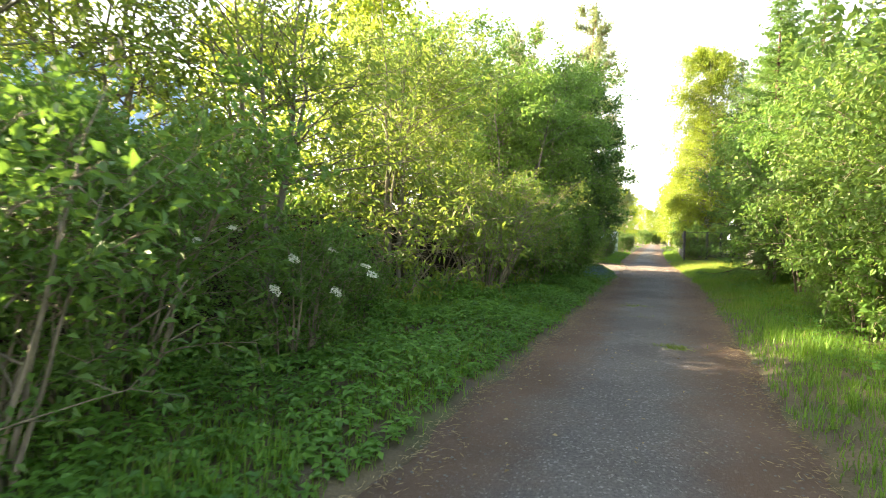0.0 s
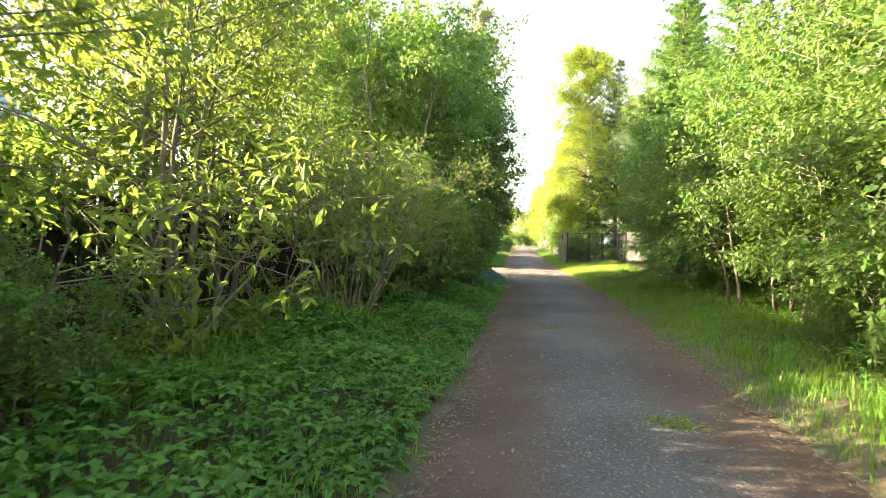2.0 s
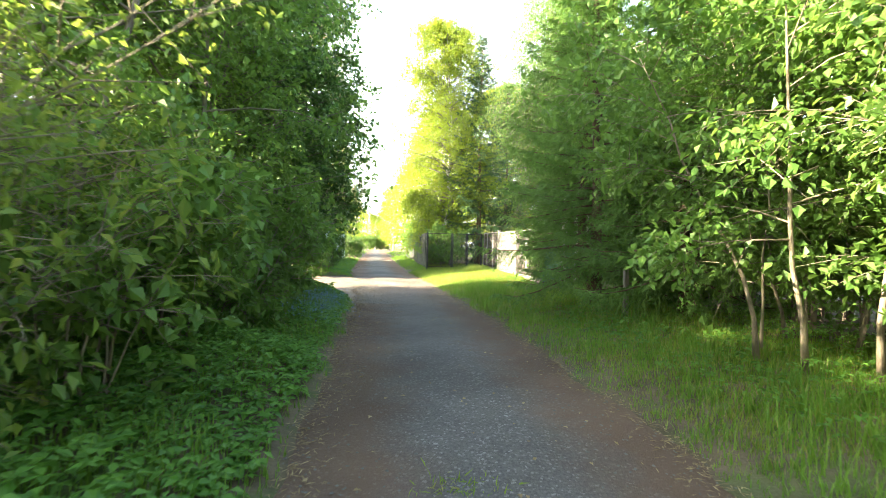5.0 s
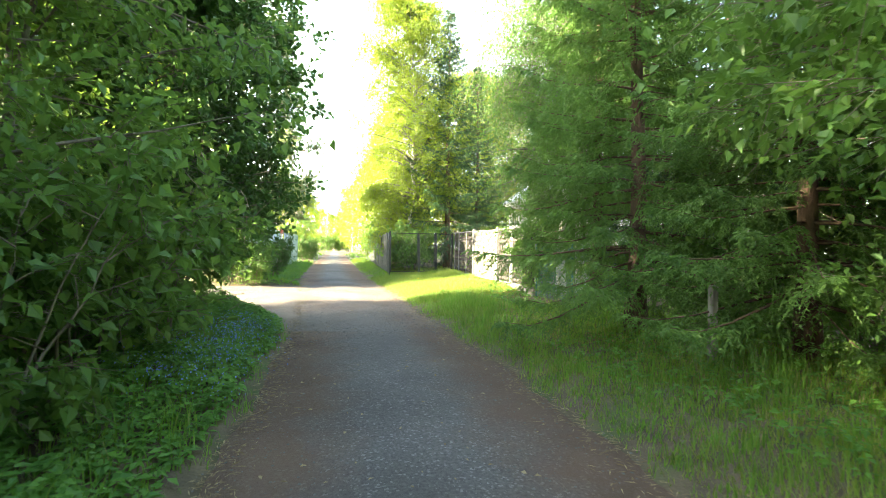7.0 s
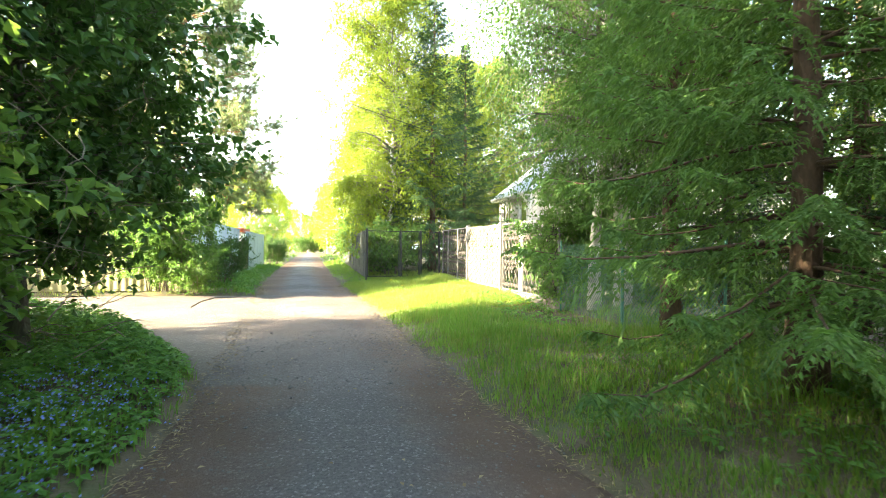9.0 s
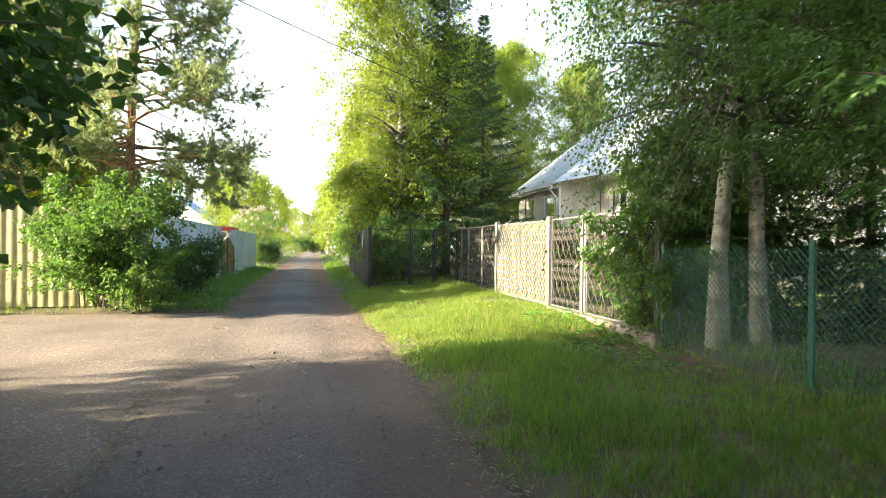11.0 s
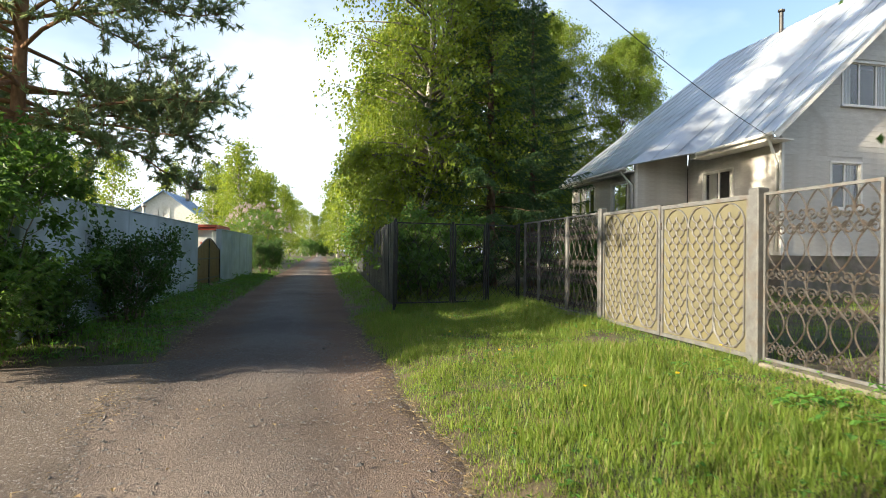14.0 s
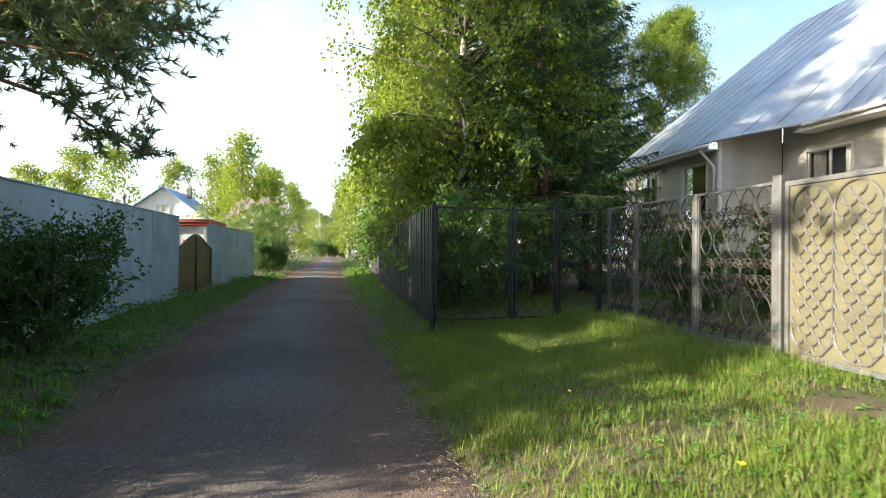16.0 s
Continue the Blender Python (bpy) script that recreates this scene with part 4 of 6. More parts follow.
def iron_panel(name, a, b, z0, height, material, label, group="iron fence panels", scrolls=True, rod=0.0095):
    """A wrought panel from a to b on the plan: frame, ogee bars that touch, paired scrolls between them."""
    a, b = Vector((*a, 0)), Vector((*b, 0))
    w = (b - a).length
    ob = thing(name, (a.x, a.y, z0), label, "fence", group, turn=math.degrees(math.atan2(b.y - a.y, b.x - a.x)))
    for nm, x0, x1, q0, q1 in (("top_rail", 0, w, height - 0.03, height), ("bottom_rail", 0, w, 0.0, 0.03), ("stile", 0.0, 0.028, 0.03, height - 0.03), ("stile", w - 0.028, w, 0.03, height - 0.03)):
        g = Geo()
        g.box(x0, x1, -0.014, 0.014, q0, q1)
        part(nm, g, M_IRON if material is M_SCROLL else material, ob)
    cols = max(2, round((w - 0.06) / 0.265))
    s = (w - 0.06) / cols
    u = np.linspace(0, 1, 45)
    wave = np.cos(u * 4.5 * np.pi)
    wave = np.sign(wave) * np.abs(wave) ** 0.9
    for sgn in (1, -1):
        g = Geo()
        g.tube(np.stack([sgn * wave * (s * 0.5 - rod), np.zeros(45), 0.03 + u * (height - 0.06)], 1), rod, 4)
        me = g.mesh("bar", material)
        for c in range(cols):
            part("bar", me, material, ob, at=pose(0.03 + s * (c + 0.5), 0.006 * sgn, 0))
    key = (material.name, round(s, 2))
    if scrolls and key not in scroll_mesh:
        g = Geo()
        for sg in (1, -1):
            g.tube(spiral(s * 0.27, 1.4, sg, 16), 0.011, 4)
        scroll_mesh[key] = g.mesh("scroll", material)
    for c in range(cols if scrolls else 0):
        for k, q in enumerate((0.06, 0.33, 0.41, 0.52, 0.78, 0.87)):
            part("scroll", scroll_mesh[key], material, ob, at=pose(0.03 + s * (c + 0.5), 0, 0.03 + (height - 0.06) * q, 0, 180 * (k % 2), 0))
    return ob


# plinth and posts
g = bevel_box(0.26, 3.75, 0.52, 0.03)
pl = tagged(new("fence_plinth", g.mesh("fence_plinth", M_CONCRETE)), "rough brown-grey concrete plinth under the iron fence", "plinth")
pl.location = (FX - 0.02, 31.1, -0.15)
g = bevel_box(0.26, 3.9, 0.42, 0.03)
pl = tagged(new("fence_plinth", g.mesh("fence_plinth", M_CONCRETE)), "low mossy concrete plinth under the iron fence", "plinth")
pl.location = (FX - 0.02, 38.55, -0.06)
for y, s, h in ((29.35, 0.05, 1.75), (31.55, 0.06, 1.86), (31.67, 0.06, 1.86), (38.02, 0.055, 1.86), (39.5, 0.055, 1.86), (40.38, 0.055, 1.86)):
    post("fence_post", (FX, y, PLINTH_TOP - 0.02), s, h, M_IRON, "grey painted square iron fence post on the plinth", "post", "iron fence posts", False)
post("gate_post", (FX, 33.12, 0.1), 0.15, 2.12, M_IRON, "thick grey steel gate post", "post", "gate posts", False)
post("gate_post", (FX, 36.62, 0.1), 0.12, 2.16, M_IRON, "thick grey steel gate post in the shade", "post", "gate posts", False)
for y0, y1 in ((29.4, 31.5), (31.72, 33.03)):
    iron_panel("iron_fence_panel", (FX, y0), (FX, y1), PLINTH_TOP + 0.02, 1.78, M_SCROLL, "ornate grey wrought iron fence panel with scrolls")
for y0, y1 in ((36.7, 37.98), (38.06, 39.46), (39.54, 40.34)):
    iron_panel("iron_fence_panel", (FX, y0), (FX, y1), PLINTH_TOP + 0.02, 1.82, M_SCROLL, "ornate dark wrought iron fence panel with scrolls")


def gate_leaf(y0, y1, z0, height, group):
    """One leaf: sheet, frame, three ovals filled with scales, hinges."""
    w = y1 - y0
    ob = thing("gate_leaf", (FX, y0, z0), "beige sheet metal gate leaf with grey ovals of scales", "gate", group, turn=90)
    g = Geo()
    g.box(0.02, w - 0.02, -0.004, 0.004, 0.03, height - 0.03)
    part("sheet", g, M_GATE, ob, "beige painted sheet")
    for nm, x0, x1, q0, q1 in (("top_rail", 0, w, height - 0.05, height), ("bottom_rail", 0, w, 0, 0.05), ("stile", 0, 0.05, 0.05, height - 0.05), ("stile", w - 0.05, w, 0.05, height - 0.05)):
        g = Geo()
        g.box(x0, x1, -0.022, 0.022, q0, q1)
        part(nm, g, M_IRON, ob)
    ow = (w - 0.16) / 3
    ew = ow - 0.012
    oz0, oz1 = 0.075, height - 0.075
    rr = ew / 2
    a = np.linspace(0, 2 * np.pi, 49)
    cz = np.where(np.sin(a) >= 0, oz1 - rr, oz0 + rr)
    g = Geo()
    g.tube(np.stack([rr * np.cos(a), np.full(49, 0.014), cz + rr * np.sin(a)], 1), 0.011, 5, False)
    oval = g.mesh("oval", M_IRON)
    cols = 3
    sw = ew / cols
    b = np.linspace(np.pi, 2 * np.pi, 8)
    g = Geo()
    g.tube(np.stack([sw / 2 * np.cos(b), np.full(8, 0.017), sw * 0.56 * np.sin(b)], 1), 0.0105, 4)
    scale = g.mesh("scale", M_IRON)
    rows = int((oz1 - oz0) / (sw * 0.56))
    for k in range(3):
        cx = 0.08 + ow * (k + 0.5)
        part("oval", oval, M_IRON, ob, "grey iron oval", at=pose(cx, 0, 0))
        for q in range(rows + 1):
            zz = oz0 + sw * 0.58 + q * sw * 0.56
            for c in range(cols + 1):
                xx = (c - cols / 2 + (0.5 if q % 2 else 0.0)) * sw
                lim = oz1 - rr if zz > oz1 - rr else (oz0 + rr if zz < oz0 + rr else zz)
                if math.hypot(xx, zz - lim) < rr - sw * 0.3 and zz < oz1 - 0.02:
                    part("scale", scale, M_IRON, ob, at=pose(cx + xx, 0, zz))
    for zz in (0.25, height - 0.3):
        g = Geo()
        g.tube([(w * 0 - 0.02, 0.02, zz - 0.05), (-0.02, 0.02, zz + 0.05)], 0.016, 8)
        part("hinge", g, M_SCROLL, ob, at=pose(0, 0, 0))
    return ob


gate_leaf(33.22, 34.88, 0.36, 1.8, "leaves of the iron gate")
gate_leaf(34.9, 36.54, 0.36, 1.82, "leaves of the iron gate")

# the black cross fence and the black slat fence along the lane
CORNER = (1.42, 40.1)
for x, y in ((1.42, 40.1), (2.78, 40.28), (3.6, 40.38), (4.42, 40.46)):
    post("fence_post", (x, y, 0.2), 0.05, 1.98, M_BLACK, "black painted square fence post", "post", "black fence posts", False)
for a, b in (((1.46, 40.1), (2.74, 40.28)), ((2.82, 40.28), (3.56, 40.38)), ((3.64, 40.38), (4.38, 40.46))):
    iron_panel("iron_fence_panel", a, b, 0.34, 1.8, M_BLACK, "black wrought iron fence panel between black posts", "black fence panels", False, 0.005)
slat_rng = np.random.default_rng(77)
g = bevel_box(0.105, 0.02, 1.86, 0.004)
slat_mesh = g.mesh("slat", M_BLACK)
fy = 40.2
while fy < 74:
    ln = 2.5
    x0 = np.interp(fy, [40, 75], [1.42, 1.86])
    x1 = np.interp(fy + ln, [40, 75], [1.42, 1.86])
    ob = thing("slat_fence_section", (x0, fy, 0.26), "black metal slat fence section along the lane", "fence", "black slat fence", turn=math.degrees(math.atan2(ln, x1 - x0)))
    for z in (0.35, 1.5):
        g = Geo()
        g.box(0, ln, -0.045, -0.012, z, z + 0.04)
        part("rail", g, M_BLACK, ob)
    part("post", bevel_box(0.06, 0.06, 1.96, 0.008), M_BLACK, ob, at=pose(0.0, -0.03, 0))
    k = int(ln / 0.125)
    for i in range(k):
        part("slat", slat_mesh, M_BLACK, ob, at=pose(0.07 + i * 0.125, 0.0, 0.03 + slat_rng.uniform(-0.006, 0.006), slat_rng.uniform(-0.6, 0.6), 0, slat_rng.uniform(-2, 2)))
    fy += ln

# ---- chain-link fence and old post by the spruces ----


def wire_mesh(w, h, cell, rad):
    g = Geo()
    for sgn in (1, -1):
        s = -h
        while s < w:
            a, b = max(s, 0.0), min(s + h, w)
            if b - a > 0.02:
                z0, z1 = a - s, b - s
                if sgn < 0:
                    z0, z1 = h - z0, h - z1
                g.tube([(a, 0.003 * sgn, z0), (b, 0.003 * sgn, z1)], rad, 3, False)
            s += cell
    return g


for k, (y0, y1) in enumerate(((24.4, 26.8), (26.8, 29.2))):
    ob = thing("chain_link_fence", (4.5, y0, 0.22), "green wire chain-link fence between thin posts", "fence", "chain-link fence", turn=90)
    tagged(part("wire_mesh", wire_mesh(y1 - y0, 1.35, 0.075, 0.0034), M_GREENWIRE, ob, "green coated wire"), kind="stuff")
    for x in (0.0, y1 - y0 - 0.03):
        g = Geo()
        g.tube([(x, 0, -0.1), (x, 0, 1.42)], 0.02, 8)
        part("post", g, M_GREENWIRE, ob)
post("wooden_post", (3.32, 20.23, 0.18), 0.085, 0.93, M_OLDWOOD, "short weathered grey wooden fence post", cap=False)
g = Geo()
for z in (0.55, 0.85, 1.05):
    g.tube(bend(np.array([3.32, 20.25, z]), np.array([0.25, 0.968, 0.0]), 4.2, 0.02, np.random.default_rng(3), 6, 0.01), 0.003, 4)
whole("fence_wire", g, M_SCROLL, "thin rusty wire strung from the wooden post", "wire")

# ---- walls on the other side of the lane ----


def wall_run(name, x, y0, y1, z0, z1, label):
    ob = thing(name, (x, y0, z0), label, "wall", kind="structure")
    part("wall_body", bevel_box(0.2, y1 - y0, z1 - z0, 0.01), M_WALL, ob, at=pose(0, (y1 - y0) / 2, 0))
    part("coping", bevel_box(0.24, y1 - y0 + 0.02, 0.03, 0.008), M_WALL, ob, at=pose(0, (y1 - y0) / 2, z1 - z0))
    k = int((y1 - y0) / 2.6)
    for i in range(1, k + 1):
        part("joint_strip", bevel_box(0.012, 0.05, z1 - z0 - 0.02, 0.003), M_WALL, ob, at=pose(0.105, i * (y1 - y0) / (k + 1), 0.01))
    return ob


wall_run("wall_west", -4.22, 36.5, 47.05, 0.0, 2.27, "smooth blue-grey rendered garden wall")
wall_run("wall_west_far", -4.22, 51.1, 60.2, 0.0, 2.27, "blue-grey rendered garden wall past the gate")


def arched_gate(y0, y1, x, z0):
    """Two wooden leaves whose tops swing up to the middle."""
    half = (y1 - y0) / 2
    for k in (0, 1):
        ob = thing("wooden_gate_leaf", (x, y0 + k * half, z0), "brown board gate leaf with a curved top and dark frame", "gate", "leaves of the arched gate", turn=90)
        nb = 14
        for i in range(nb):
            u = (i + 0.5) / nb
            t = u if k == 0 else 1 - u
            h = 1.28 + 0.38 * (math.sin(t * math.pi / 2) ** 1.6)
            part("board", bevel_box(half / nb - 0.008, 0.025, h - 0.05, 0.004), M_BROWN, ob, at=pose(0.01 + u * (half - 0.02), 0, 0.05))
        t = np.linspace(0, 1, 14)
        hh = 1.28 + 0.38 * np.sin((t if k == 0 else 1 - t) * np.pi / 2) ** 1.6
        g = Geo()
        g.tube(np.stack([0.02 + t * (half - 0.04), np.full(14, -0.02), hh + 0.02], 1), 0.022, 5)
        part("top_bow", g, M_BLACK, ob, "dark metal bow")
        for xx in (0.02, half - 0.03):
            g = Geo()
            g.box(xx - 0.015, xx + 0.015, -0.045, -0.014, 0.0, 1.28 if (xx < 0.1) == (k == 0) else 1.64)
            part("stile", g, M_BLACK, ob)
        for zz in (0.25, 0.95):
            g = Geo()
            g.box(0.036, half - 0.046, -0.04, -0.014, zz, zz + 0.035)
            part("rail", g, M_BLACK, ob)


arched_gate(47.12, 51.05, -4.2, 0.2)

# corrugated fence along the side road
cg = thing("corrugated_fence", (-4.45, 36.35, 0.12), "olive-beige corrugated sheet metal fence", "fence", turn=180)
seg = 2.2
for i in range(9):
    u = np.linspace(0, seg, 89)
    prof = 0.006 * np.sin(u / 0.2 * 2 * np.pi)
    g = Geo()
    v = np.concatenate([np.stack([u, prof, np.full(89, 0.0)], 1), np.stack([u, prof, np.full(89, 2.22)], 1)])
    j = np.arange(88)
    g.add(v, np.stack([j, j + 1, j + 90, j + 89], 1))
    sh = part("sheet", g, M_CORRUGATED, cg, at=pose(i * seg, i * 0.12, 0, 0, 0, 3.1))
    sd = sh.modifiers.new("thick", 'SOLIDIFY')
    sd.thickness = 0.003
for i in range(10):
    part("post", bevel_box(0.06, 0.06, 2.2, 0.008), M_CORRUGATED, cg, at=pose(i * seg, 0.06 * 0 - 0.06 + i * 0.12, 0))

# dark board fence behind the shrubs
bg = np.random.default_rng(55)
board_mesh = bevel_box(0.14, 0.022, 1.72, 0.004).mesh("board", M_DARKWOOD)
# begins out of view, to keep low sun off the lane's first metres
fy = -4.38
while fy < 23.5:
    ob = thing("board_fence_section", (-5.7, fy, 0.15), "dark brown close-boarded wooden fence section", "fence", "dark board fence", turn=90)
    for i in range(17):
        part("board", board_mesh, M_DARKWOOD, ob, at=pose(0.08 + i * 0.1425, 0.0 + 0.012 * (i % 2), bg.uniform(-0.02, 0.03), bg.uniform(-0.5, 0.5), 0, bg.uniform(-1, 1)))
    for z in (0.35, 1.35):
        g = Geo()
        g.box(0.0, 2.45, 0.03, 0.075, z, z + 0.07)
        part("rail", g, M_DARKWOOD, ob)
    fy += 2.46

# ---- houses ----


def window(parent, at, w, h, panes=2, depth=0.12, curtain=True, name="window"):
    """A window in a wall: reveal frame, mullions, panes, sill, curtain. Its local x runs along the wall, y points out."""
    fr = Geo()
    t = 0.055
    fr.box(-w / 2, w / 2, -depth, 0.03, h - t, h)
    fr.box(-w / 2, w / 2, -depth, 0.03, 0, t)
    fr.box(-w / 2, -w / 2 + t, -depth, 0.03, t, h - t)
    fr.box(w / 2 - t, w / 2, -depth, 0.03, t, h - t)
    win = part(name, fr, M_TRIM, parent, "white painted window frame", at=at)
    step = (w - 2 * t) / panes
    for i in range(panes):
        x0 = -w / 2 + t + i * step
        g = Geo()
        g.box(x0 + 0.022, x0 + step - 0.022, -0.055, -0.049, t + 0.02, h - t - 0.02)
        p = part("pane", g, M_GLASS, win)
        p.visible_shadow = False
        g = Geo()
        for a0, a1, c0, c1 in ((x0, x0 + step, h - t - 0.03, h - t), (x0, x0 + step, t, t + 0.03), (x0, x0 + 0.03, t + 0.03, h - t - 0.03), (x0 + step - 0.03, x0 + step, t + 0.03, h - t - 0.03)):
            g.box(a0, a1, -0.07, -0.03, c0, c1)
        part("sash", g, M_TRIM, win)
    g = Geo()
    g.box(-w / 2 - 0.05, w / 2 + 0.05, 0.031, 0.11, -0.03, 0.0)
    part("sill", g, M_TRIM, win)
    # near-black sheet behind the panes stands in for the unlit room
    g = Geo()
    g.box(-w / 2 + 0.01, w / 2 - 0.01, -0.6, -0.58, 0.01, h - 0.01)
    part("unlit_room_sheet", g, M_UNLIT, win)
    if curtain:
        for sx in (-1, 1):
            u = np.linspace(0, w * 0.26, 15)
            g = Geo()
            x = sx * (w / 2 - 0.06) - sx * u
            yy = -0.2 + 0.02 * np.sin(u * 60)
            g.add(np.concatenate([np.stack([x, yy, np.full(15, 0.03)], 1), np.stack([x, yy, np.full(15, h - 0.03)], 1)]), np.stack([np.arange(14), np.arange(14) + 1, np.arange(14) + 16, np.arange(14) + 15], 1))
            part("curtain", g, M_CURTAIN, win)
    return win


def siding(parent, at, length, z0, top, holes, material, row=0.155, name="siding_board", thick=0.015):
    """Overlapping boards along local x, up to top(x0..x1 at that height) given as a function z -> (x0, x1); holes (x0, x1, z0, z1)."""
    cache = {}
    z = z0
    while True:
        span = top(z + row)
        if span is None or span[1] - span[0] < 0.1:
            break
        cuts = [span]
        for h0, h1, a0, a1 in holes:
            if z + row > a0 + 0.01 and z < a1 - 0.01:
                nxt = []
                for c0, c1 in cuts:
                    if h1 <= c0 or h0 >= c1:
                        nxt.append((c0, c1))
                    else:
                        if h0 - c0 > 0.02:
                            nxt.append((c0, h0))
                        if c1 - h1 > 0.02:
                            nxt.append((h1, c1))
                cuts = nxt
        for c0, c1 in cuts:
            ln = round(c1 - c0, 3)
            if ln not in cache:
                g = Geo()
                g.add([(0, 0, 0), (ln, 0, 0), (ln, thick, 0), (0, thick, 0), (0, 0, row), (ln, 0, row), (ln, 0.008, row), (0, 0.008, row)],
                      [(0, 3, 2, 1), (4, 5, 6, 7), (0, 1, 5, 4), (1, 2, 6, 5), (2, 3, 7, 6), (3, 0, 4, 7)])
                cache[ln] = g.mesh(name, material)
            part(name, cache[ln], material, parent, at=at @ pose(c0, 0, z))
        z += row


def sloped(parent, corners, thick, material, name="roof_slope", label="", seams=0):
    """A roof sheet through four corners (eave a, eave b, ridge b, ridge a), with standing seams."""
    c = np.array(corners, float)
    nrm = unit(np.cross(c[1] - c[0], c[3] - c[0]))
    if nrm[2] < 0:
        nrm = -nrm
    g = Geo()
    v = np.concatenate([c, c - nrm * thick])
    g.add(v, [(0, 1, 2, 3), (7, 6, 5, 4), (0, 4, 5, 1), (1, 5, 6, 2), (2, 6, 7, 3), (3, 7, 4, 0)])
    ob = part(name, g, material, parent, label)
    for i in range(1, seams):
        f = i / seams
        a, b = c[0] + (c[1] - c[0]) * f, c[3] + (c[2] - c[3]) * f
        g = Geo()
        g.tube([a + nrm * 0.012, b + nrm * 0.012], 0.014, 4)
        part("seam", g, material, ob)
    return ob


# the cream house: feet at its south-west corner
house = thing("house", (12.1, 40.9, 0.3), "cream sided house with a steep galvanised metal roof", "house")
HX, HY, HZ = 12.1, 40.9, 0.3
for box in ((0.06, 10.7, 0.06, 9.0, -0.2, 1.25), (-1.95, 0.05, 4.06, 9.0, -0.2, 1.25)):
    g = Geo()
    g.box(*box)
    part("foundation", g, M_CONCRETE, house, "grey concrete foundation")
# near-black block stands in for the unlit inside of the house
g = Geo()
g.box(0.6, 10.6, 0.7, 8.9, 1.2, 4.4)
part("core", g, M_UNLIT, house)
W_HOLES = [(1.87, 3.3, 2.75, 3.9)]
for x0, x1, y0, y1 in ((0.03, 0.13, 0.03, 1.87), (0.03, 0.13, 3.3, 4.06)):
    g = Geo()
    g.box(x0, x1, y0, y1, 1.25, 4.5)
    part("wall_panel", g, M_SIDING, house)
for z0, z1 in ((1.25, 2.75), (3.9, 4.5)):
    g = Geo()
    g.box(0.03, 0.13, 1.87, 3.3, z0, z1)
    part("wall_panel", g, M_SIDING, house)
# west wall boards run north to south, their faces to the west
siding(house, pose(0.03, 0.0, 0, 0, 0, 90), 4.06, 1.2, lambda z: (0.0, 4.06) if z < 4.56 else None, W_HOLES, M_SIDING)
window(house, pose(0.03, 2.585, 2.75, 0, 0, 90), 1.43, 1.15, 2)


def gable(z):
    rise = (z - 4.98) / 0.9326
    return (0.0, 10.8) if z < 4.98 else ((rise, 10.8 - rise) if rise < 5.2 else None)


G_HOLES = [(1.58, 2.68, 2.5, 3.86), (1.95, 3.85, 5.42, 6.73)]
for x0, x1, z0, z1 in ((0.06, 1.58, 1.25, 4.3), (2.68, 10.7, 1.25, 4.3), (1.58, 2.68, 1.25, 2.5), (1.58, 2.68, 3.86, 4.3), (3.85, 8.0, 4.3, 7.0), (1.95, 3.85, 4.3, 5.42)):
    g = Geo()
    g.box(x0, x1, 0.03, 0.13, z0, z1)
    part("wall_panel", g, M_SIDING, house)
for outline in ([(0.0, 4.3), (1.95, 4.3), (1.95, 6.84), (0.0, 5.02)], [(1.95, 6.73), (3.85, 6.73), (3.85, 8.6), (1.95, 6.84)], [(3.85, 6.9), (6.95, 6.9), (6.95, 8.6), (5.4, 10.0), (5.4, 10.0), (3.85, 8.6)], [(6.95, 4.3), (10.8, 4.3), (10.8, 5.02), (6.95, 8.6)]):
    g = Geo()
    k = len(outline)
    v = [(x, 0.034, z) for x, z in outline] + [(x, 0.13, z) for x, z in outline]
    g.add(v, tris=[(0, i, i + 1) for i in range(1, k - 1)] + [(k, k + i + 1, k + i) for i in range(1, k - 1)])
    part("wall_panel", g, M_SIDING, house)
siding(house, pose(10.8, 0.03, 0, 0, 0, 180), 10.8, 1.2, lambda z: None if gable(z) is None else (10.8 - gable(z)[1], 10.8 - gable(z)[0]), [(10.8 - b, 10.8 - a, c, d) for a, b, c, d in G_HOLES], M_SIDING)
window(house, pose(2.13, 0.03, 2.5, 0, 0, 180), 1.1, 1.36, 2)
window(house, pose(2.9, 0.03, 5.42, 0, 0, 180), 1.9, 1.31, 3)
# porch
siding(house, pose(-0.02, 4.06, 0, 0, 0, 180), 1.95, 1.2, lambda z: (0.0, min(1.95, 2.3 - (z - 4.05) / 0.77)) if z < 5.7 else None, [], M_SIDING)
g = Geo()
g.box(0.03, 0.13, 2.6, 4.06, 4.5, 5.1)
part("wall_panel", g, M_SIDING, house)
P_HOLES = [(0.5, 1.7, 2.0, 3.75), (2.9, 4.6, 2.6, 3.8)]
siding(house, pose(-1.95, 4.06, 0, 0, 0, 90), 5.0, 1.2, lambda z: (0.0, 5.0) if z < 4.05 else None, P_HOLES, M_SIDING)
for y0, y1, z0, z1 in ((4.09, 4.56, 1.25, 4.0), (5.76, 6.96, 1.25, 4.0), (8.66, 9.0, 1.25, 4.0), (4.56, 5.76, 1.25, 2.0), (4.56, 5.76, 3.75, 4.0), (6.96, 8.66, 1.25, 2.6), (6.96, 8.66, 3.8, 4.0)):
    g = Geo()
    g.box(-1.95, -1.85, y0, y1, z0, z1)
    part("wall_panel", g, M_SIDING, house)
window(house, pose(-1.95, 5.16, 2.0, 0, 0, 90), 1.2, 1.75, 1, curtain=False)
window(house, pose(-1.95, 7.81, 2.6, 0, 0, 90), 1.7, 1.2, 3)
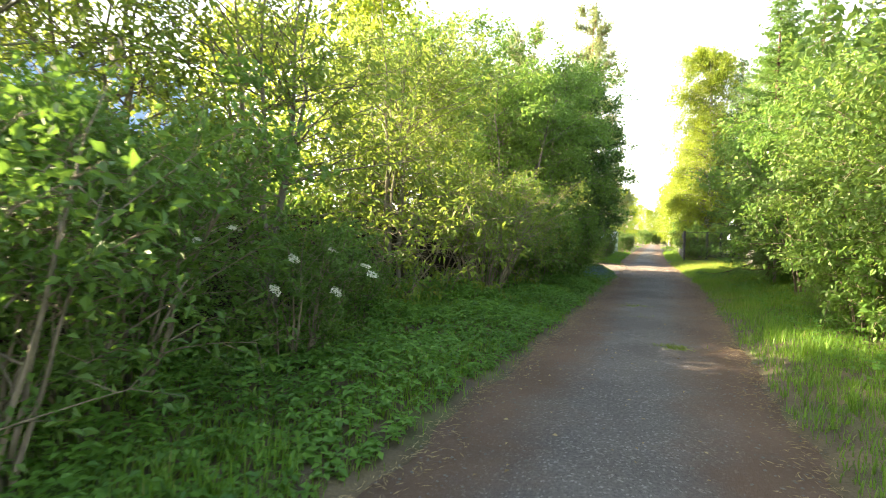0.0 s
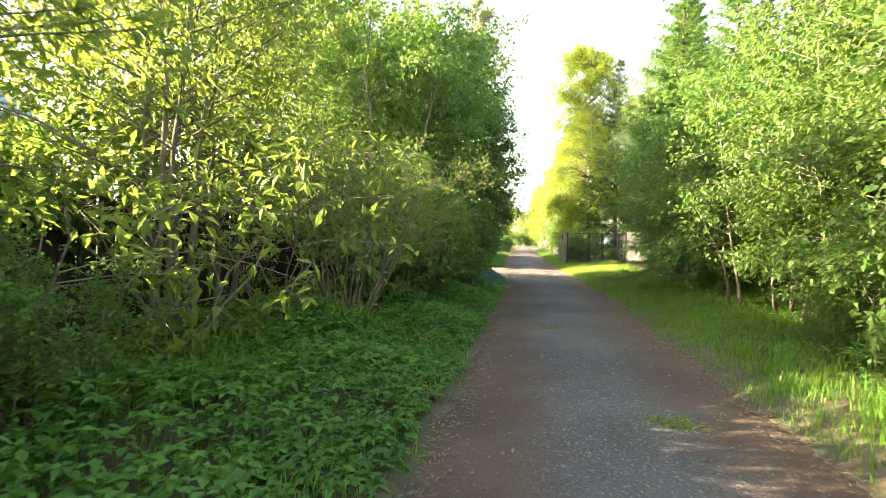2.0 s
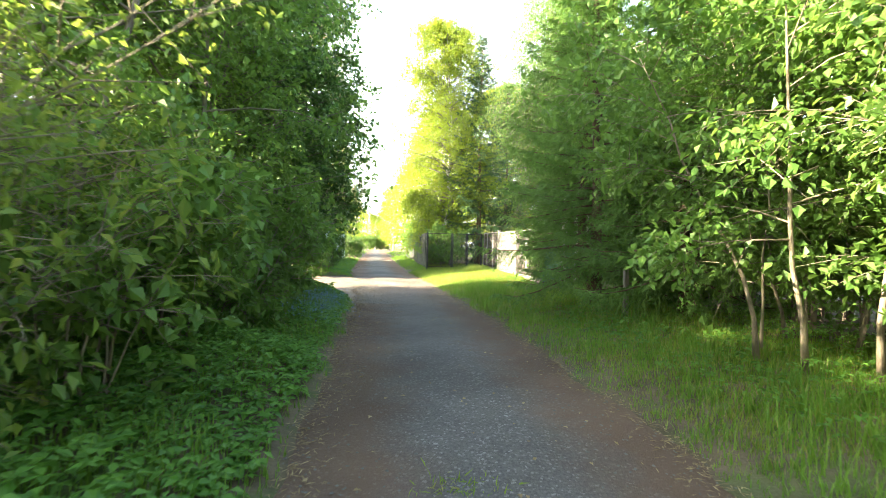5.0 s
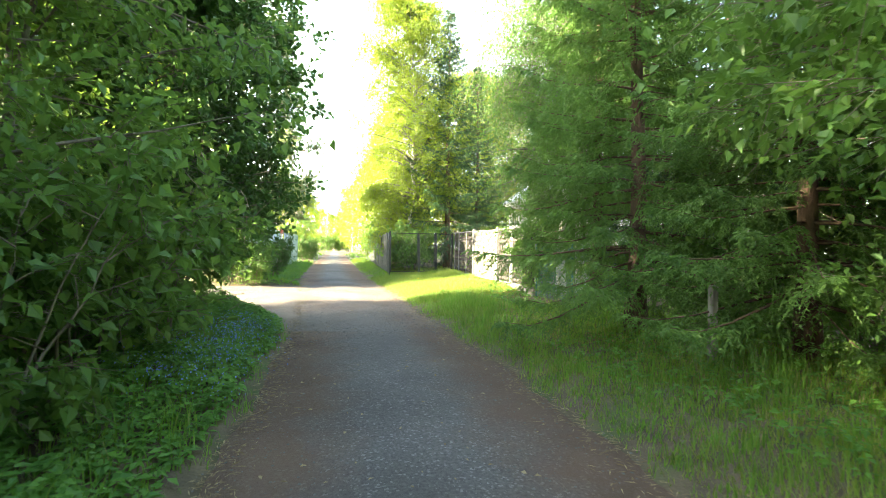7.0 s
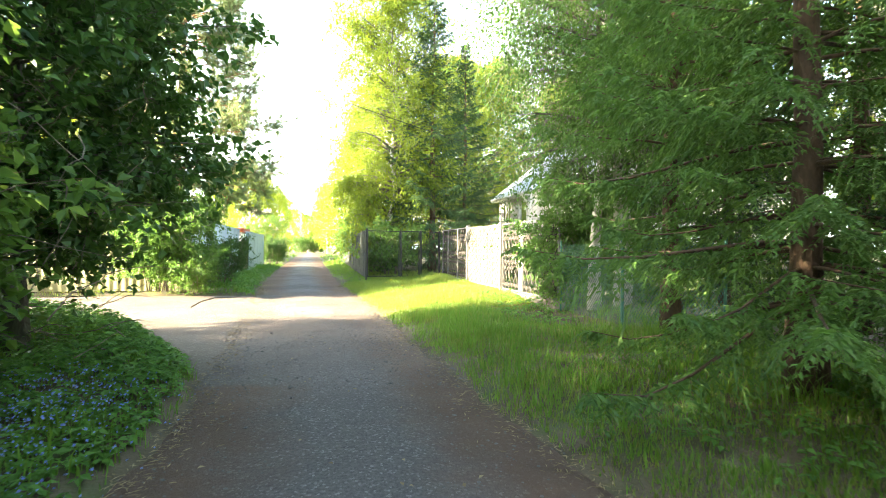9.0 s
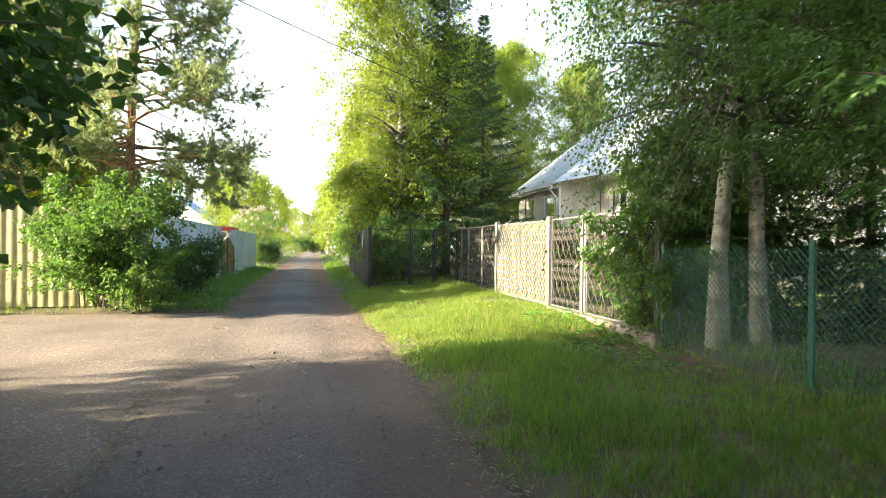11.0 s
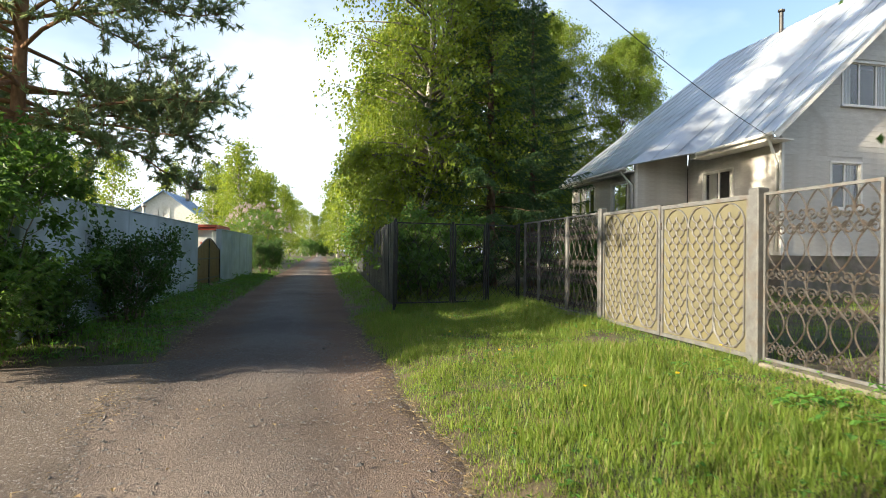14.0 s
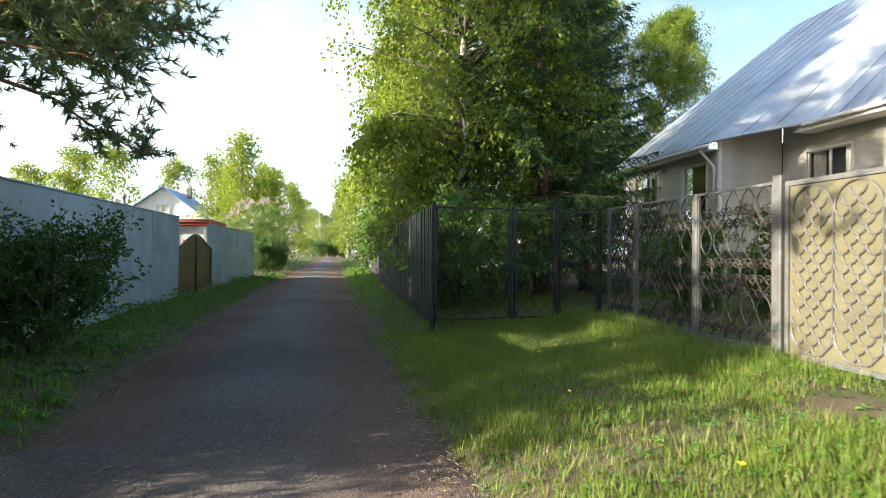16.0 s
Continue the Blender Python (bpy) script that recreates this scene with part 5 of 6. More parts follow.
for x, y in ((-0.01, -0.01), (-1.98, 4.03)):
    part("corner_board", bevel_box(0.09, 0.09, 3.2, 0.006), M_TRIM, house, at=pose(x, y, 1.2))
# roof
RX, RZ = 17.5 - HX, 10.45 - HZ
eave = (11.42 - HX, 4.78 - HZ)
porch_eave = (9.72 - HX, 4.42 - HZ)
E = [(eave[0], -0.45, eave[1]), (eave[0], 2.6, eave[1] - 0.03), (porch_eave[0], 3.9, porch_eave[1] + 0.03), (porch_eave[0], 9.4, porch_eave[1])]
for i, k in ((0, 6), (1, 3), (2, 9)):
    a, c = E[i], E[i + 1]
    sloped(house, [a, c, (RX, c[1], RZ), (RX, a[1], RZ)], 0.05, M_ROOF, label="shiny galvanised roof sheet", seams=k)
sloped(house, [(2 * RX - eave[0], 9.4, eave[1]), (2 * RX - eave[0], -0.45, eave[1]), (RX, -0.45, RZ), (RX, 9.4, RZ)], 0.05, M_ROOF)
for nm, box in (("soffit", (eave[0] + 0.05, 0.0, -0.4, 3.0, eave[1] - 0.2, eave[1] - 0.17)), ("soffit", (porch_eave[0] + 0.05, -1.98, 4.02, 9.3, porch_eave[1] - 0.16, porch_eave[1] - 0.13)),
                ("fascia", (eave[0] + 0.02, eave[0] + 0.05, -0.42, 3.0, eave[1] - 0.22, eave[1] - 0.03)), ("fascia", (porch_eave[0] + 0.02, porch_eave[0] + 0.05, 4.0, 9.35, porch_eave[1] - 0.2, porch_eave[1] - 0.03))):
    g = Geo()
    g.box(*box)
    part(nm, g, M_TRIM, house)
for a, b in (((eave[0] - 0.05, -0.45, eave[1] - 0.07), (eave[0] - 0.05, 2.6, eave[1] - 0.1)), ((porch_eave[0] - 0.05, 4.0, porch_eave[1] - 0.07), (porch_eave[0] - 0.05, 9.3, porch_eave[1] - 0.1))):
    g = Geo()
    g.tube([a, b], 0.055, 8)
    part("gutter", g, M_TRIM, house, "white gutter", smooth=True)
for pts in ([(eave[0] - 0.05, -0.3, eave[1] - 0.12), (-0.06, 0.1, eave[1] - 0.75), (-0.06, 0.1, 1.3)], [(porch_eave[0] - 0.05, 4.3, porch_eave[1] - 0.12), (-2.03, 4.2, porch_eave[1] - 0.6), (-2.03, 4.2, 1.0)]):
    g = Geo()
    g.tube(pts, 0.042, 8)
    part("downpipe", g, M_TRIM, house, "white downpipe", smooth=True)
n_g = unit(np.array([-(RZ - eave[1]), 0, RX - eave[0]]))
g = Geo()
a0, a1 = np.array([eave[0], -0.43, eave[1]]), np.array([RX, -0.43, RZ])
for p, q in ((a0, a1),):
    v = [p - n_g * 0.06, q - n_g * 0.06, q - n_g * 0.24, p - n_g * 0.24]
    v = v + [w + np.array([0, 0.03, 0]) for w in v]
    g.add(v, [(0, 3, 2, 1), (4, 5, 6, 7), (0, 1, 5, 4), (1, 2, 6, 5), (2, 3, 7, 6), (3, 0, 4, 7)])
part("bargeboard", g, M_TRIM, house, "white verge board")
g = Geo()
g.tube([(RX - 0.25, 5.6, RZ - 0.4), (RX - 0.25, 5.6, RZ + 0.55)], 0.08, 10)
g.tube([(RX - 0.25, 5.6, RZ + 0.6), (RX - 0.25, 5.6, RZ + 0.66)], 0.13, 10)
part("flue", g, M_BLACK, house, "dark metal flue pipe")
part("vent", bevel_box(0.35, 0.02, 0.16, 0.005), M_BLACK, house, "dark cellar vent", at=pose(1.2, 0.05, 0.75))
part("vent", bevel_box(0.02, 0.35, 0.16, 0.005), M_BLACK, house, "dark cellar vent", at=pose(0.05, 1.0, 0.75))

# power cable to the house
g = Geo()
t = np.linspace(0, 1, 24)[:, None]
ca, cb = np.array([11.5, 40.75, 4.72]), np.array([-8.0, 26.2, 6.2])
g.tube(ca + (cb - ca) * t - UP * 0.55 * 4 * t * (1 - t), 0.008, 5)
whole("power_cable", g, M_CABLE, "thin black overhead cable running to the house eave", "cable", smooth=True)


def simple_house(name, at, sx, sy, wall_h, rise, wall_mat, roof_mat, label, along="y", turn=0.0, rows=True, wins=()):
    """A plain house: boarded or plastered walls, two roof slopes, gables, windows."""
    ob = thing(name, at, label, "house", turn=turn)
    part("wall_body", bevel_box(sx, sy, wall_h, 0.01), wall_mat, ob)
    for yy in (-sy / 2, sy / 2):
        g = Geo()
        d = 0.12 if yy < 0 else -0.12
        g.add([(-sx / 2, yy, wall_h), (sx / 2, yy, wall_h), (0, yy, wall_h + rise), (-sx / 2, yy + d, wall_h), (sx / 2, yy + d, wall_h), (0, yy + d, wall_h + rise)],
              [(0, 1, 4, 3), (1, 2, 5, 4), (2, 0, 3, 5)], [(0, 2, 1), (3, 4, 5)])
        part("gable", g, wall_mat, ob)
    o = 0.4
    k = rise / (sx / 2)
    for sg in (-1, 1):
        sloped(ob, [(sg * (sx / 2 + o), -sy / 2 - o, wall_h - o * k + 0.08), (sg * (sx / 2 + o), sy / 2 + o, wall_h - o * k + 0.08), (0, sy / 2 + o, wall_h + rise + 0.08), (0, -sy / 2 - o, wall_h + rise + 0.08)], 0.06, roof_mat, seams=7)
    for m, w, h in wins:
        window(ob, m, w, h, 2)
    part("chimney", bevel_box(0.35, 0.35, 1.0, 0.02), M_CONCRETE, ob, at=pose(sx * 0.1, sy * 0.15, wall_h + rise - 0.4))
    return ob


simple_house("far_house", (-14.0, 84, 0.2), 7.2, 8.0, 3.6, 2.7, M_TRIM, M_BLUEROOF, "white gabled house with a blue-grey metal roof", wins=[(pose(0, -4.03, 3.9, 0, 0, 180), 1.0, 1.0)])
simple_house("grey_house", (-14.8, 45.6, 0.2), 8.4, 8.0, 7.2, 3.0, M_GREY, M_ROOF, "tall pale grey house behind the pines", wins=[(pose(2.4, -4.03, 4.2, 0, 0, 180), 1.2, 1.4), (pose(2.4, -4.03, 1.4, 0, 0, 180), 1.2, 1.4)])
simple_house("beige_house", (-17.6, 12.0, 0.2), 8.0, 9.0, 4.1, 2.8, M_BEIGE, M_BLUEROOF, "beige house with a blue metal roof behind the shrubs", wins=[(pose(4.03, -1.5, 1.6, 0, 0, -90), 1.3, 1.4), (pose(4.03, 2.0, 1.6, 0, 0, -90), 1.3, 1.4)])
shed = thing("garden_shed", (-5.75, 54.2, 0.25), "small white shed with a red roof behind the wall", "shed")
part("wall_body", bevel_box(1.9, 2.6, 2.05, 0.01), M_TRIM, shed)
part("roof", bevel_box(2.25, 3.0, 0.09, 0.01), M_RED, shed, "flat red painted roof", at=pose(0, 0, 2.06))
part("roof_edge", bevel_box(2.35, 3.1, 0.12, 0.01), M_RED, shed, "red roof edge", at=pose(0, 0, 2.16))
part("vent", bevel_box(0.4, 0.03, 0.16, 0.005), M_BLACK, shed, "small dark window", at=pose(-0.1, -1.31, 1.75))
for i in range(7):
    part("batten", bevel_box(0.05, 0.02, 1.1, 0.004), M_RED, shed, at=pose(-0.75 + i * 0.25, -1.31, 0.45))
for y, x, h in ((39.5, -6.9, 2.75), (52.6, -7.4, 3.2)):
    g = Geo()
    g.tube([(x, y, 0.1), (x, y, h)], 0.06, 10)
    g.tube([(x, y, h), (x, y, h + 0.12)], 0.1, 10)
    whole("vent_pipe", g, M_TRIM, "pale metal vent pipe rising behind the wall", "pipe", smooth=True)

# ---- trees and shrubs ----
R = np.random.default_rng

# left of the lane: shrubs with white blossom at the start, grey-stemmed rowans, the bare-stemmed bush, the tall green wall of leaves
elder = plant("elder_shrub", leafy(R(101), 2.6, 0.03, 0.14, 1.35, 70, 7, 17, 0.085, 0.55, 0.12, 0.05, stems=14, spread=0.55, widest=0.3, rise=0.55, twig_len=0.4, bare=0.05, base_r=0.3, jitter=0.06),
              (-4.05, 3.3, 0.15), "dense dark green elder shrub with bare lower stems", "shrub", M_STEM, M_ELDER, "elder shrubs")
again(elder, (-3.6, 5.2, 0.15), 130, 0.62)
again(elder, (-5.3, 4.4, 0.2), 60, 1.0)
again(elder, (-3.3, 1.9, 0.15), 200, 0.9)
again(elder, (-4.0, 7.0, 0.15), 300, 0.5)
br = R(111)
bl_pos = ((-3.3, 3.9, 1.6), (-3.0, 4.3, 1.35), (-2.75, 4.6, 1.05), (-2.55, 4.9, 1.2), (-3.05, 5.0, 1.4), (-3.2, 3.4, 1.5), (-2.95, 4.0, 1.1), (-2.85, 5.3, 1.25))
for p in bl_pos:
    g = Geo()
    n = 90
    a, q = br.uniform(0, 6.28, n), np.sqrt(br.uniform(0, 1, n)) * 0.055
    b = np.stack([q * np.cos(a), q * np.sin(a), 0.012 - q * 0.25 + br.normal(0, 0.004, n)], 1)
    leaf_quads(g, b, br.normal(0, 1, (n, 3)) + UP * 0.4, np.full(n, 0.018), 0.9, br)
    fl = whole("blossom", g, M_BLOSSOM, "flat cream-white elder blossom cluster on the shrub", "flower", at=p)
    fl.rotation_euler = (br.uniform(-0.3, 0.3), br.uniform(0.2, 0.9), 0)
    fl["group"] = "elder blossoms"

rowan = plant("rowan_tree", leafy(R(120), 7.4, 0.062, 0.3, 2.6, 72, 10, 12, 0.115, 0.42, 0.15, 0.1, stems=5, spread=0.35, widest=0.5, rise=0.45, twig_len=0.65, base_r=0.14, jitter=0.09),
              (-4.9, 6.2, 0.2), "slender rowan tree with several grey stems and sunlit leaves", "tree", M_BARK, M_ROWAN, "rowan trees")
again(rowan, (-4.8, 9.6, 0.2), 100, 0.95)
again(rowan, (-5.0, 11.0, 0.2), 200, 0.9)
again(rowan, (-5.6, 3.0, 0.2), 250, 1.08)
again(rowan, (-9.0, 3.4, 0.2), 310, 1.1)
again(rowan, (-6.5, 5.0, 0.2), 40, 1.0)

bare = plant("bare_stemmed_shrub", leafy(R(130), 3.0, 0.024, 0.4, 1.55, 70, 7, 13, 0.06, 0.6, 0.1, 0.0, stems=26, spread=0.75, widest=0.5, rise=0.35, twig_len=0.45, bare=0.2, base_r=0.32, jitter=0.05),
             (-3.75, 12.4, 0.2), "fan-shaped shrub with many bare pale stems and small leaves", "shrub", M_STEM, M_ROWAN)
again(bare, (-4.1, 14.2, 0.2), 140, 0.95, "shrub with many bare pale stems in the shade")

sapling = plant("rowan_sapling", leafy(R(135), 2.7, 0.02, 0.25, 1.7, 26, 5, 7, 0.14, 0.5, 0.25, 0.05, stems=5, spread=0.95, widest=0.5, rise=0.15, twig_len=0.5, bare=0.35, base_r=0.12, jitter=0.05, flat=1.6, crook=0.03),
                (-4.35, 9.0, 0.2), "leaning young rowan with pale crooked stems and few large leaves", "sapling", M_STEM, M_ROWAN, "young rowans by the dark fence")
for x, y, k, q in ((-4.0, 10.6, 80, 0.9), (-4.7, 12.0, 190, 1.1), (-4.2, 7.4, 260, 0.85), (-3.6, 14.0, 20, 0.8)):
    again(sapling, (x, y, 0.2), k, q)

lime = plant("leafy_tree", leafy(R(140), 7.0, 0.07, 0.08, 2.5, 115, 9, 24, 0.1, 0.7, 0.18, 0.12, stems=4, spread=0.45, widest=0.3, rise=0.3, twig_len=0.6, base_r=0.2, jitter=0.09, flat=1.0),
             (-4.35, 16.4, 0.2), "dense bright green leafy tree reaching down to the verge", "tree", M_BARK, M_LIME, "leafy trees by the lane")
again(lime, (-4.3, 18.8, 0.2), 90, 1.12)
again(lime, (-4.8, 21.3, 0.2), 210, 1.15)
again(lime, (-7.6, 19.5, 0.2), 150, 1.3)
low = plant("undergrowth_bush", leafy(R(145), 2.3, 0.018, 0.08, 1.15, 56, 7, 9, 0.125, 0.68, 0.2, 0.1, stems=12, spread=0.6, widest=0.3, rise=0.35, twig_len=0.4, base_r=0.3, flat=1.0),
            (-3.3, 15.0, 0.15), "low leafy bush with dark stems on the verge", "bush", M_STEM, M_LIME, "low bushes on the verge")
for x, y, k, s in ((-3.35, 16.9, 70, 0.95), (-3.3, 18.7, 150, 1.0), (-3.4, 20.4, 230, 1.05), (-3.3, 22.2, 310, 0.95), (-3.95, 23.8, 20, 0.9)):
    again(low, (x, y, 0.15), k, s)
# hedge behind the dark fence, added to keep low sun off the lane
for i, y in enumerate((2.6, 4.4, 6.0, 7.6, 9.2, -1.4, -3.6)):
    again(low, (-6.7 + 0.2 * (i % 2), y, 0.2), i * 77, 1.15, "leafy bush added behind the dark fence to block low sun")
again(low, (-6.6, 0.7, 0.2), 150, 1.2, "leafy bush added behind the dark fence to block low sun")
# low skirts of the bushes on the other side
for x, y, k, s in ((3.35, 8.6, 10, 0.75), (3.1, 10.6, 90, 0.8), (3.3, 12.6, 170, 0.75), (3.2, 6.6, 40, 0.7)):
    again(low, (x, y, 0.2), k, s)
for x, y, k, s in ((-3.7, 35.0, 60, 0.5), (-10.0, 35.4, 170, 0.5)):
    again(low, (x, y, 0.15), k, s, "small bright shrub beside the side road")
alder = plant("alder_tree", leafy(R(150), 9.4, 0.11, 0.16, 2.75, 225, 9, 23, 0.12, 0.75, 0.15, 0.08, stems=2, spread=0.25, widest=0.48, rise=0.2, twig_len=0.6, jitter=0.09, bare=0.2),
              (-3.7, 25.5, 0.15), "tall dark green alder with dry lower twigs at the corner", "tree", M_BARK, M_DARKLEAF)
again(alder, (-6.4, 24.6, 0.2), 120, 0.95, "tall dark green alder beside the side road")
# twigs without leaves at the foot of the corner tree
g = Geo()
tr = R(155)
for i in range(190):
    p = np.array([-3.6, 24.0, 0.3]) + tr.normal(0, 1, 3) * [0.8, 1.6, 0] + UP * tr.uniform(0, 2.6)
    wy = unit(np.array([tr.uniform(-0.4, 1), tr.normal(0, 0.6), tr.normal(0.1, 0.35)]))
    g.tube(bend(p, wy, tr.uniform(0.4, 1.1), 0.15, tr, 5, 0.15), np.linspace(0.007, 0.002, 5), 4, False)
whole("dry_twigs", g, M_STEM, "tangle of dry leafless twigs under the corner tree", "twigs", "stuff")

# right of the lane: slim-trunked bushes
hazel = plant("leafy_bush", leafy(R(160), 5.8, 0.035, 0.13, 2.2, 100, 9, 19, 0.104, 0.68, 0.15, 0.08, stems=7, spread=0.45, widest=0.35, rise=0.32, twig_len=0.55, base_r=0.6, jitter=0.09, flat=1.0),
              (4.1, 8.8, 0.25), "tall leafy bush with thin pale trunks, lit by low sun", "bush", M_STEM, M_HAZEL, "leafy bushes by the lane")
hazel2 = plant("leafy_bush", leafy(R(161), 5.2, 0.03, 0.2, 2.2, 105, 9, 19, 0.105, 0.72, 0.25, 0.1, stems=9, spread=0.5, widest=0.35, rise=0.25, twig_len=0.55, base_r=0.8, jitter=0.09, flat=1.2),
               (3.9, 16.2, 0.25), "leafy green bush with bare thin trunks near the ground", "bush", M_STEM, M_LIME, "leafy bushes by the lane")
again(hazel, (4.25, 11.2, 0.25), 80, 1.0)
again(hazel, (3.9, 13.7, 0.25), 200, 0.95)
again(hazel, (4.3, 6.2, 0.25), 140, 1.05)
again(hazel, (4.3, 3.4, 0.25), 290, 1.0)
again(hazel2, (4.9, 17.3, 0.25), 120, 0.8)
again(hazel2, (6.0, 14.6, 0.25), 250, 1.3)
again(hazel, (6.6, 9.8, 0.25), 10, 1.35)
again(hazel2, (6.3, 18.2, 0.25), 30, 1.3)
for i, y in enumerate((12.5, 14.6, 16.7, 18.8, 20.6)):
    again(low, (5.5 + 0.3 * (i % 2), y, 0.25), i * 71, 1.15, "shaded bush behind the thin trunks")
again(hazel2, (2.75, 11.7, 0.2), 60, 0.16, "low bright young bush in the verge grass")

# spruces on the right
spruce = plant("spruce_tree", conifer(R(170), 10.4, 0.14, 2.7, 0.85, 0.38, 8, 0.09, 0.074, 0.46, 0.75, 8, 0.36), (3.55, 22.3, 0.2), "tall dark green spruce with drooping branches", "tree", M_DARKBARK, M_SPRUCE, "spruces by the lane")
plant("spruce_tree", conifer(R(172), 11.0, 0.13, 2.6, 2.5, 0.38, 7, 0.09, 0.078, 0.4, 0.75, 8, 0.36), (4.45, 25.4, 0.2), "tall spruce with a bare red-brown lower trunk", "tree", M_DARKBARK, M_SPRUCE, "spruces by the lane")
again(spruce, (4.35, 20.0, 0.2), 160, 0.9)

# needle colour holds the shade cast by the birch
fspruce = plant("spruce_tree", conifer(R(171), 14.2, 0.17, 3.4, 1.0, 0.55, 6, 0.13, 0.105, 0.5, 0.65, 8, 0.34), (5.0, 44.8, 0.3), "tall dark spruce beside the birch behind the black fence", "tree", M_DARKBARK, M_SHADESPRUCE, "spruces behind the black fence")
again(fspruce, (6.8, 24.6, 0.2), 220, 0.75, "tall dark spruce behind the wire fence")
# added behind the near spruces to darken the bright gaps between them
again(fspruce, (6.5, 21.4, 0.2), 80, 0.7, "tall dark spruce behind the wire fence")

# birch trunks behind the wire fence, with their crown over the iron fence
# darker elder leaf in place of birch leaf: the crown's shade is in its colour
birch = plant("birch_tree", leafy(R(180), 10.0, 0.125, 0.3, 2.9, 115, 12, 28, 0.064, 0.75, 0.3, 0.6, stems=1, widest=0.25, rise=0.35, twig_len=1.3, jitter=0.08, crook=0.0035), (5.05, 28.75, 0.2), "birch tree with a pale scarred trunk and hanging leaves", "tree", M_BIRCHBARK, M_ELDER, "birches by the iron fence", bough_bark=M_BARK)
again(birch, (5.95, 29.1, 0.2), 140, 0.9)
again(birch, (5.5, 28.5, 0.2), 250, 0.95)
vine = plant("garden_shrub", leafy(R(185), 3.5, 0.022, 0.1, 1.2, 80, 8, 15, 0.1, 0.75, 0.15, 0.2, stems=7, spread=0.45, rise=0.35, twig_len=0.45, base_r=0.25), (5.3, 29.95, 0.2), "leafy garden shrub growing through the iron fence", "shrub", M_STEM, M_ELDER)
again(vine, (4.95, 29.6, 0.2), 90, 0.7, "leafy garden shrub growing through the wire fence")
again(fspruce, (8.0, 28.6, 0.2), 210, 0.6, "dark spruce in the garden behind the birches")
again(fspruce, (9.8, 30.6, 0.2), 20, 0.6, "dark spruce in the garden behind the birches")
again(vine, (6.9, 30.2, 0.2), 160, 1.0, "shaded garden shrub behind the birches")
lil2 = again(vine, (7.6, 39.6, 0.25), 20, 0.7, "garden shrub with mauve blossom behind the iron fence")
again(vine, (6.6, 41.2, 0.25), 220, 0.6, "low garden shrub behind the iron fence")

# behind the black fence: birch and spruce, more birches
big = plant("birch_tree", leafy(R(190), 15.4, 0.16, 0.12, 3.9, 215, 12, 25, 0.125, 0.75, 0.3, 0.55, stems=1, widest=0.42, rise=0.45, twig_len=1.1, jitter=0.12), (2.9, 46.3, 0.3), "tall birch with sunlit yellow-green hanging leaves", "tree", M_BIRCHBARK, M_BIRCH, "birches behind the black fence", bough_bark=M_BARK)
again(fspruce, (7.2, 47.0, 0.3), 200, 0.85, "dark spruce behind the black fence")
under = plant("undergrowth_bush", leafy(R(195), 2.4, 0.025, 0.1, 1.3, 60, 7, 10, 0.135, 0.7, 0.15, 0.1, stems=7, spread=0.5, rise=0.4, twig_len=0.5, base_r=0.3), (2.7, 43.0, 0.3), "shaded green bush behind the black fence", "bush", M_STEM, M_LIME, "bushes behind the black fence")
for x, y, k, s in ((-2.9, 146, 10, 1.4), (-1.2, 147, 120, 1.5), (0.2, 146, 220, 1.4), (-4.4, 144, 80, 1.5), (2.9, 49.3, 100, 1.2), (3.0, 55.5, 190, 1.3), (3.1, 60.5, 80, 1.4), (3.0, 65.5, 40, 1.4)):
    again(under, (x, y, 0.3), k, s)

# far birches behind the house and down the lane
farb = plant("birch_tree", leafy(R(191), 12.0, 0.15, 0.1, 3.2, 90, 8, 6, 0.28, 0.75, 0.25, 0.45, fine_twigs=False, stems=1, widest=0.35, rise=0.5, twig_len=1.1, jitter=0.2), (3.4, 60, 0.3), "distant birch with light green leaves", "tree", M_BIRCHBARK, M_BIRCH, "distant birches")
farc = plant("birch_tree", leafy(R(193), 8.6, 0.12, 0.08, 2.0, 90, 7, 7, 0.22, 0.75, 0.2, 0.35, fine_twigs=False, stems=1, widest=0.28, rise=0.75, twig_len=1.0, jitter=0.2), (-6.6, 71, 0.3), "slim distant birch with light green leaves", "tree", M_BIRCHBARK, M_BIRCH, "distant birches")
for i, (x, y, s) in enumerate(((3.2, 68, 1.0), (3.4, 78, 1.0), (2.6, 90, 1.05), (3.0, 106, 1.1), (1.6, 125, 1.1),
                               (-7.8, 75, 0.72), (-5.6, 79, 0.74), (-9.5, 79, 0.8), (-6.8, 86, 0.85), (-10.5, 90, 0.85), (-7.5, 97, 0.95), (-6.5, 112, 1.0), (-13.5, 100, 0.9), (-6.8, 130, 1.05), (0.6, 160, 1.1), (-7.8, 165, 1.1),
                               (-2.3, 150, 0.72), (-0.7, 153, 0.8), (-3.9, 147, 0.75), (1.2, 146, 0.85), (-5.5, 152, 0.85), (-3.0, 225, 0.8), (-5.8, 228, 0.8), (-0.5, 230, 0.9), (-9, 215, 1.0), (3, 215, 1.0))):
    again(farc if x < -5 and y < 140 else farb, (x, y, 0.2), i * 67, s * (1.2 if x < -5 and y < 140 else 1.0))
for i, (x, y, s) in enumerate(((11.5, 60, 1.0), (15, 64, 1.1), (19.5, 62, 1.0), (8.6, 57, 0.95), (3.3, 53.5, 0.78))):
    again(big, (x, y, 0.2), 40 + i * 67, s, "tall birch behind the house and the black fence")
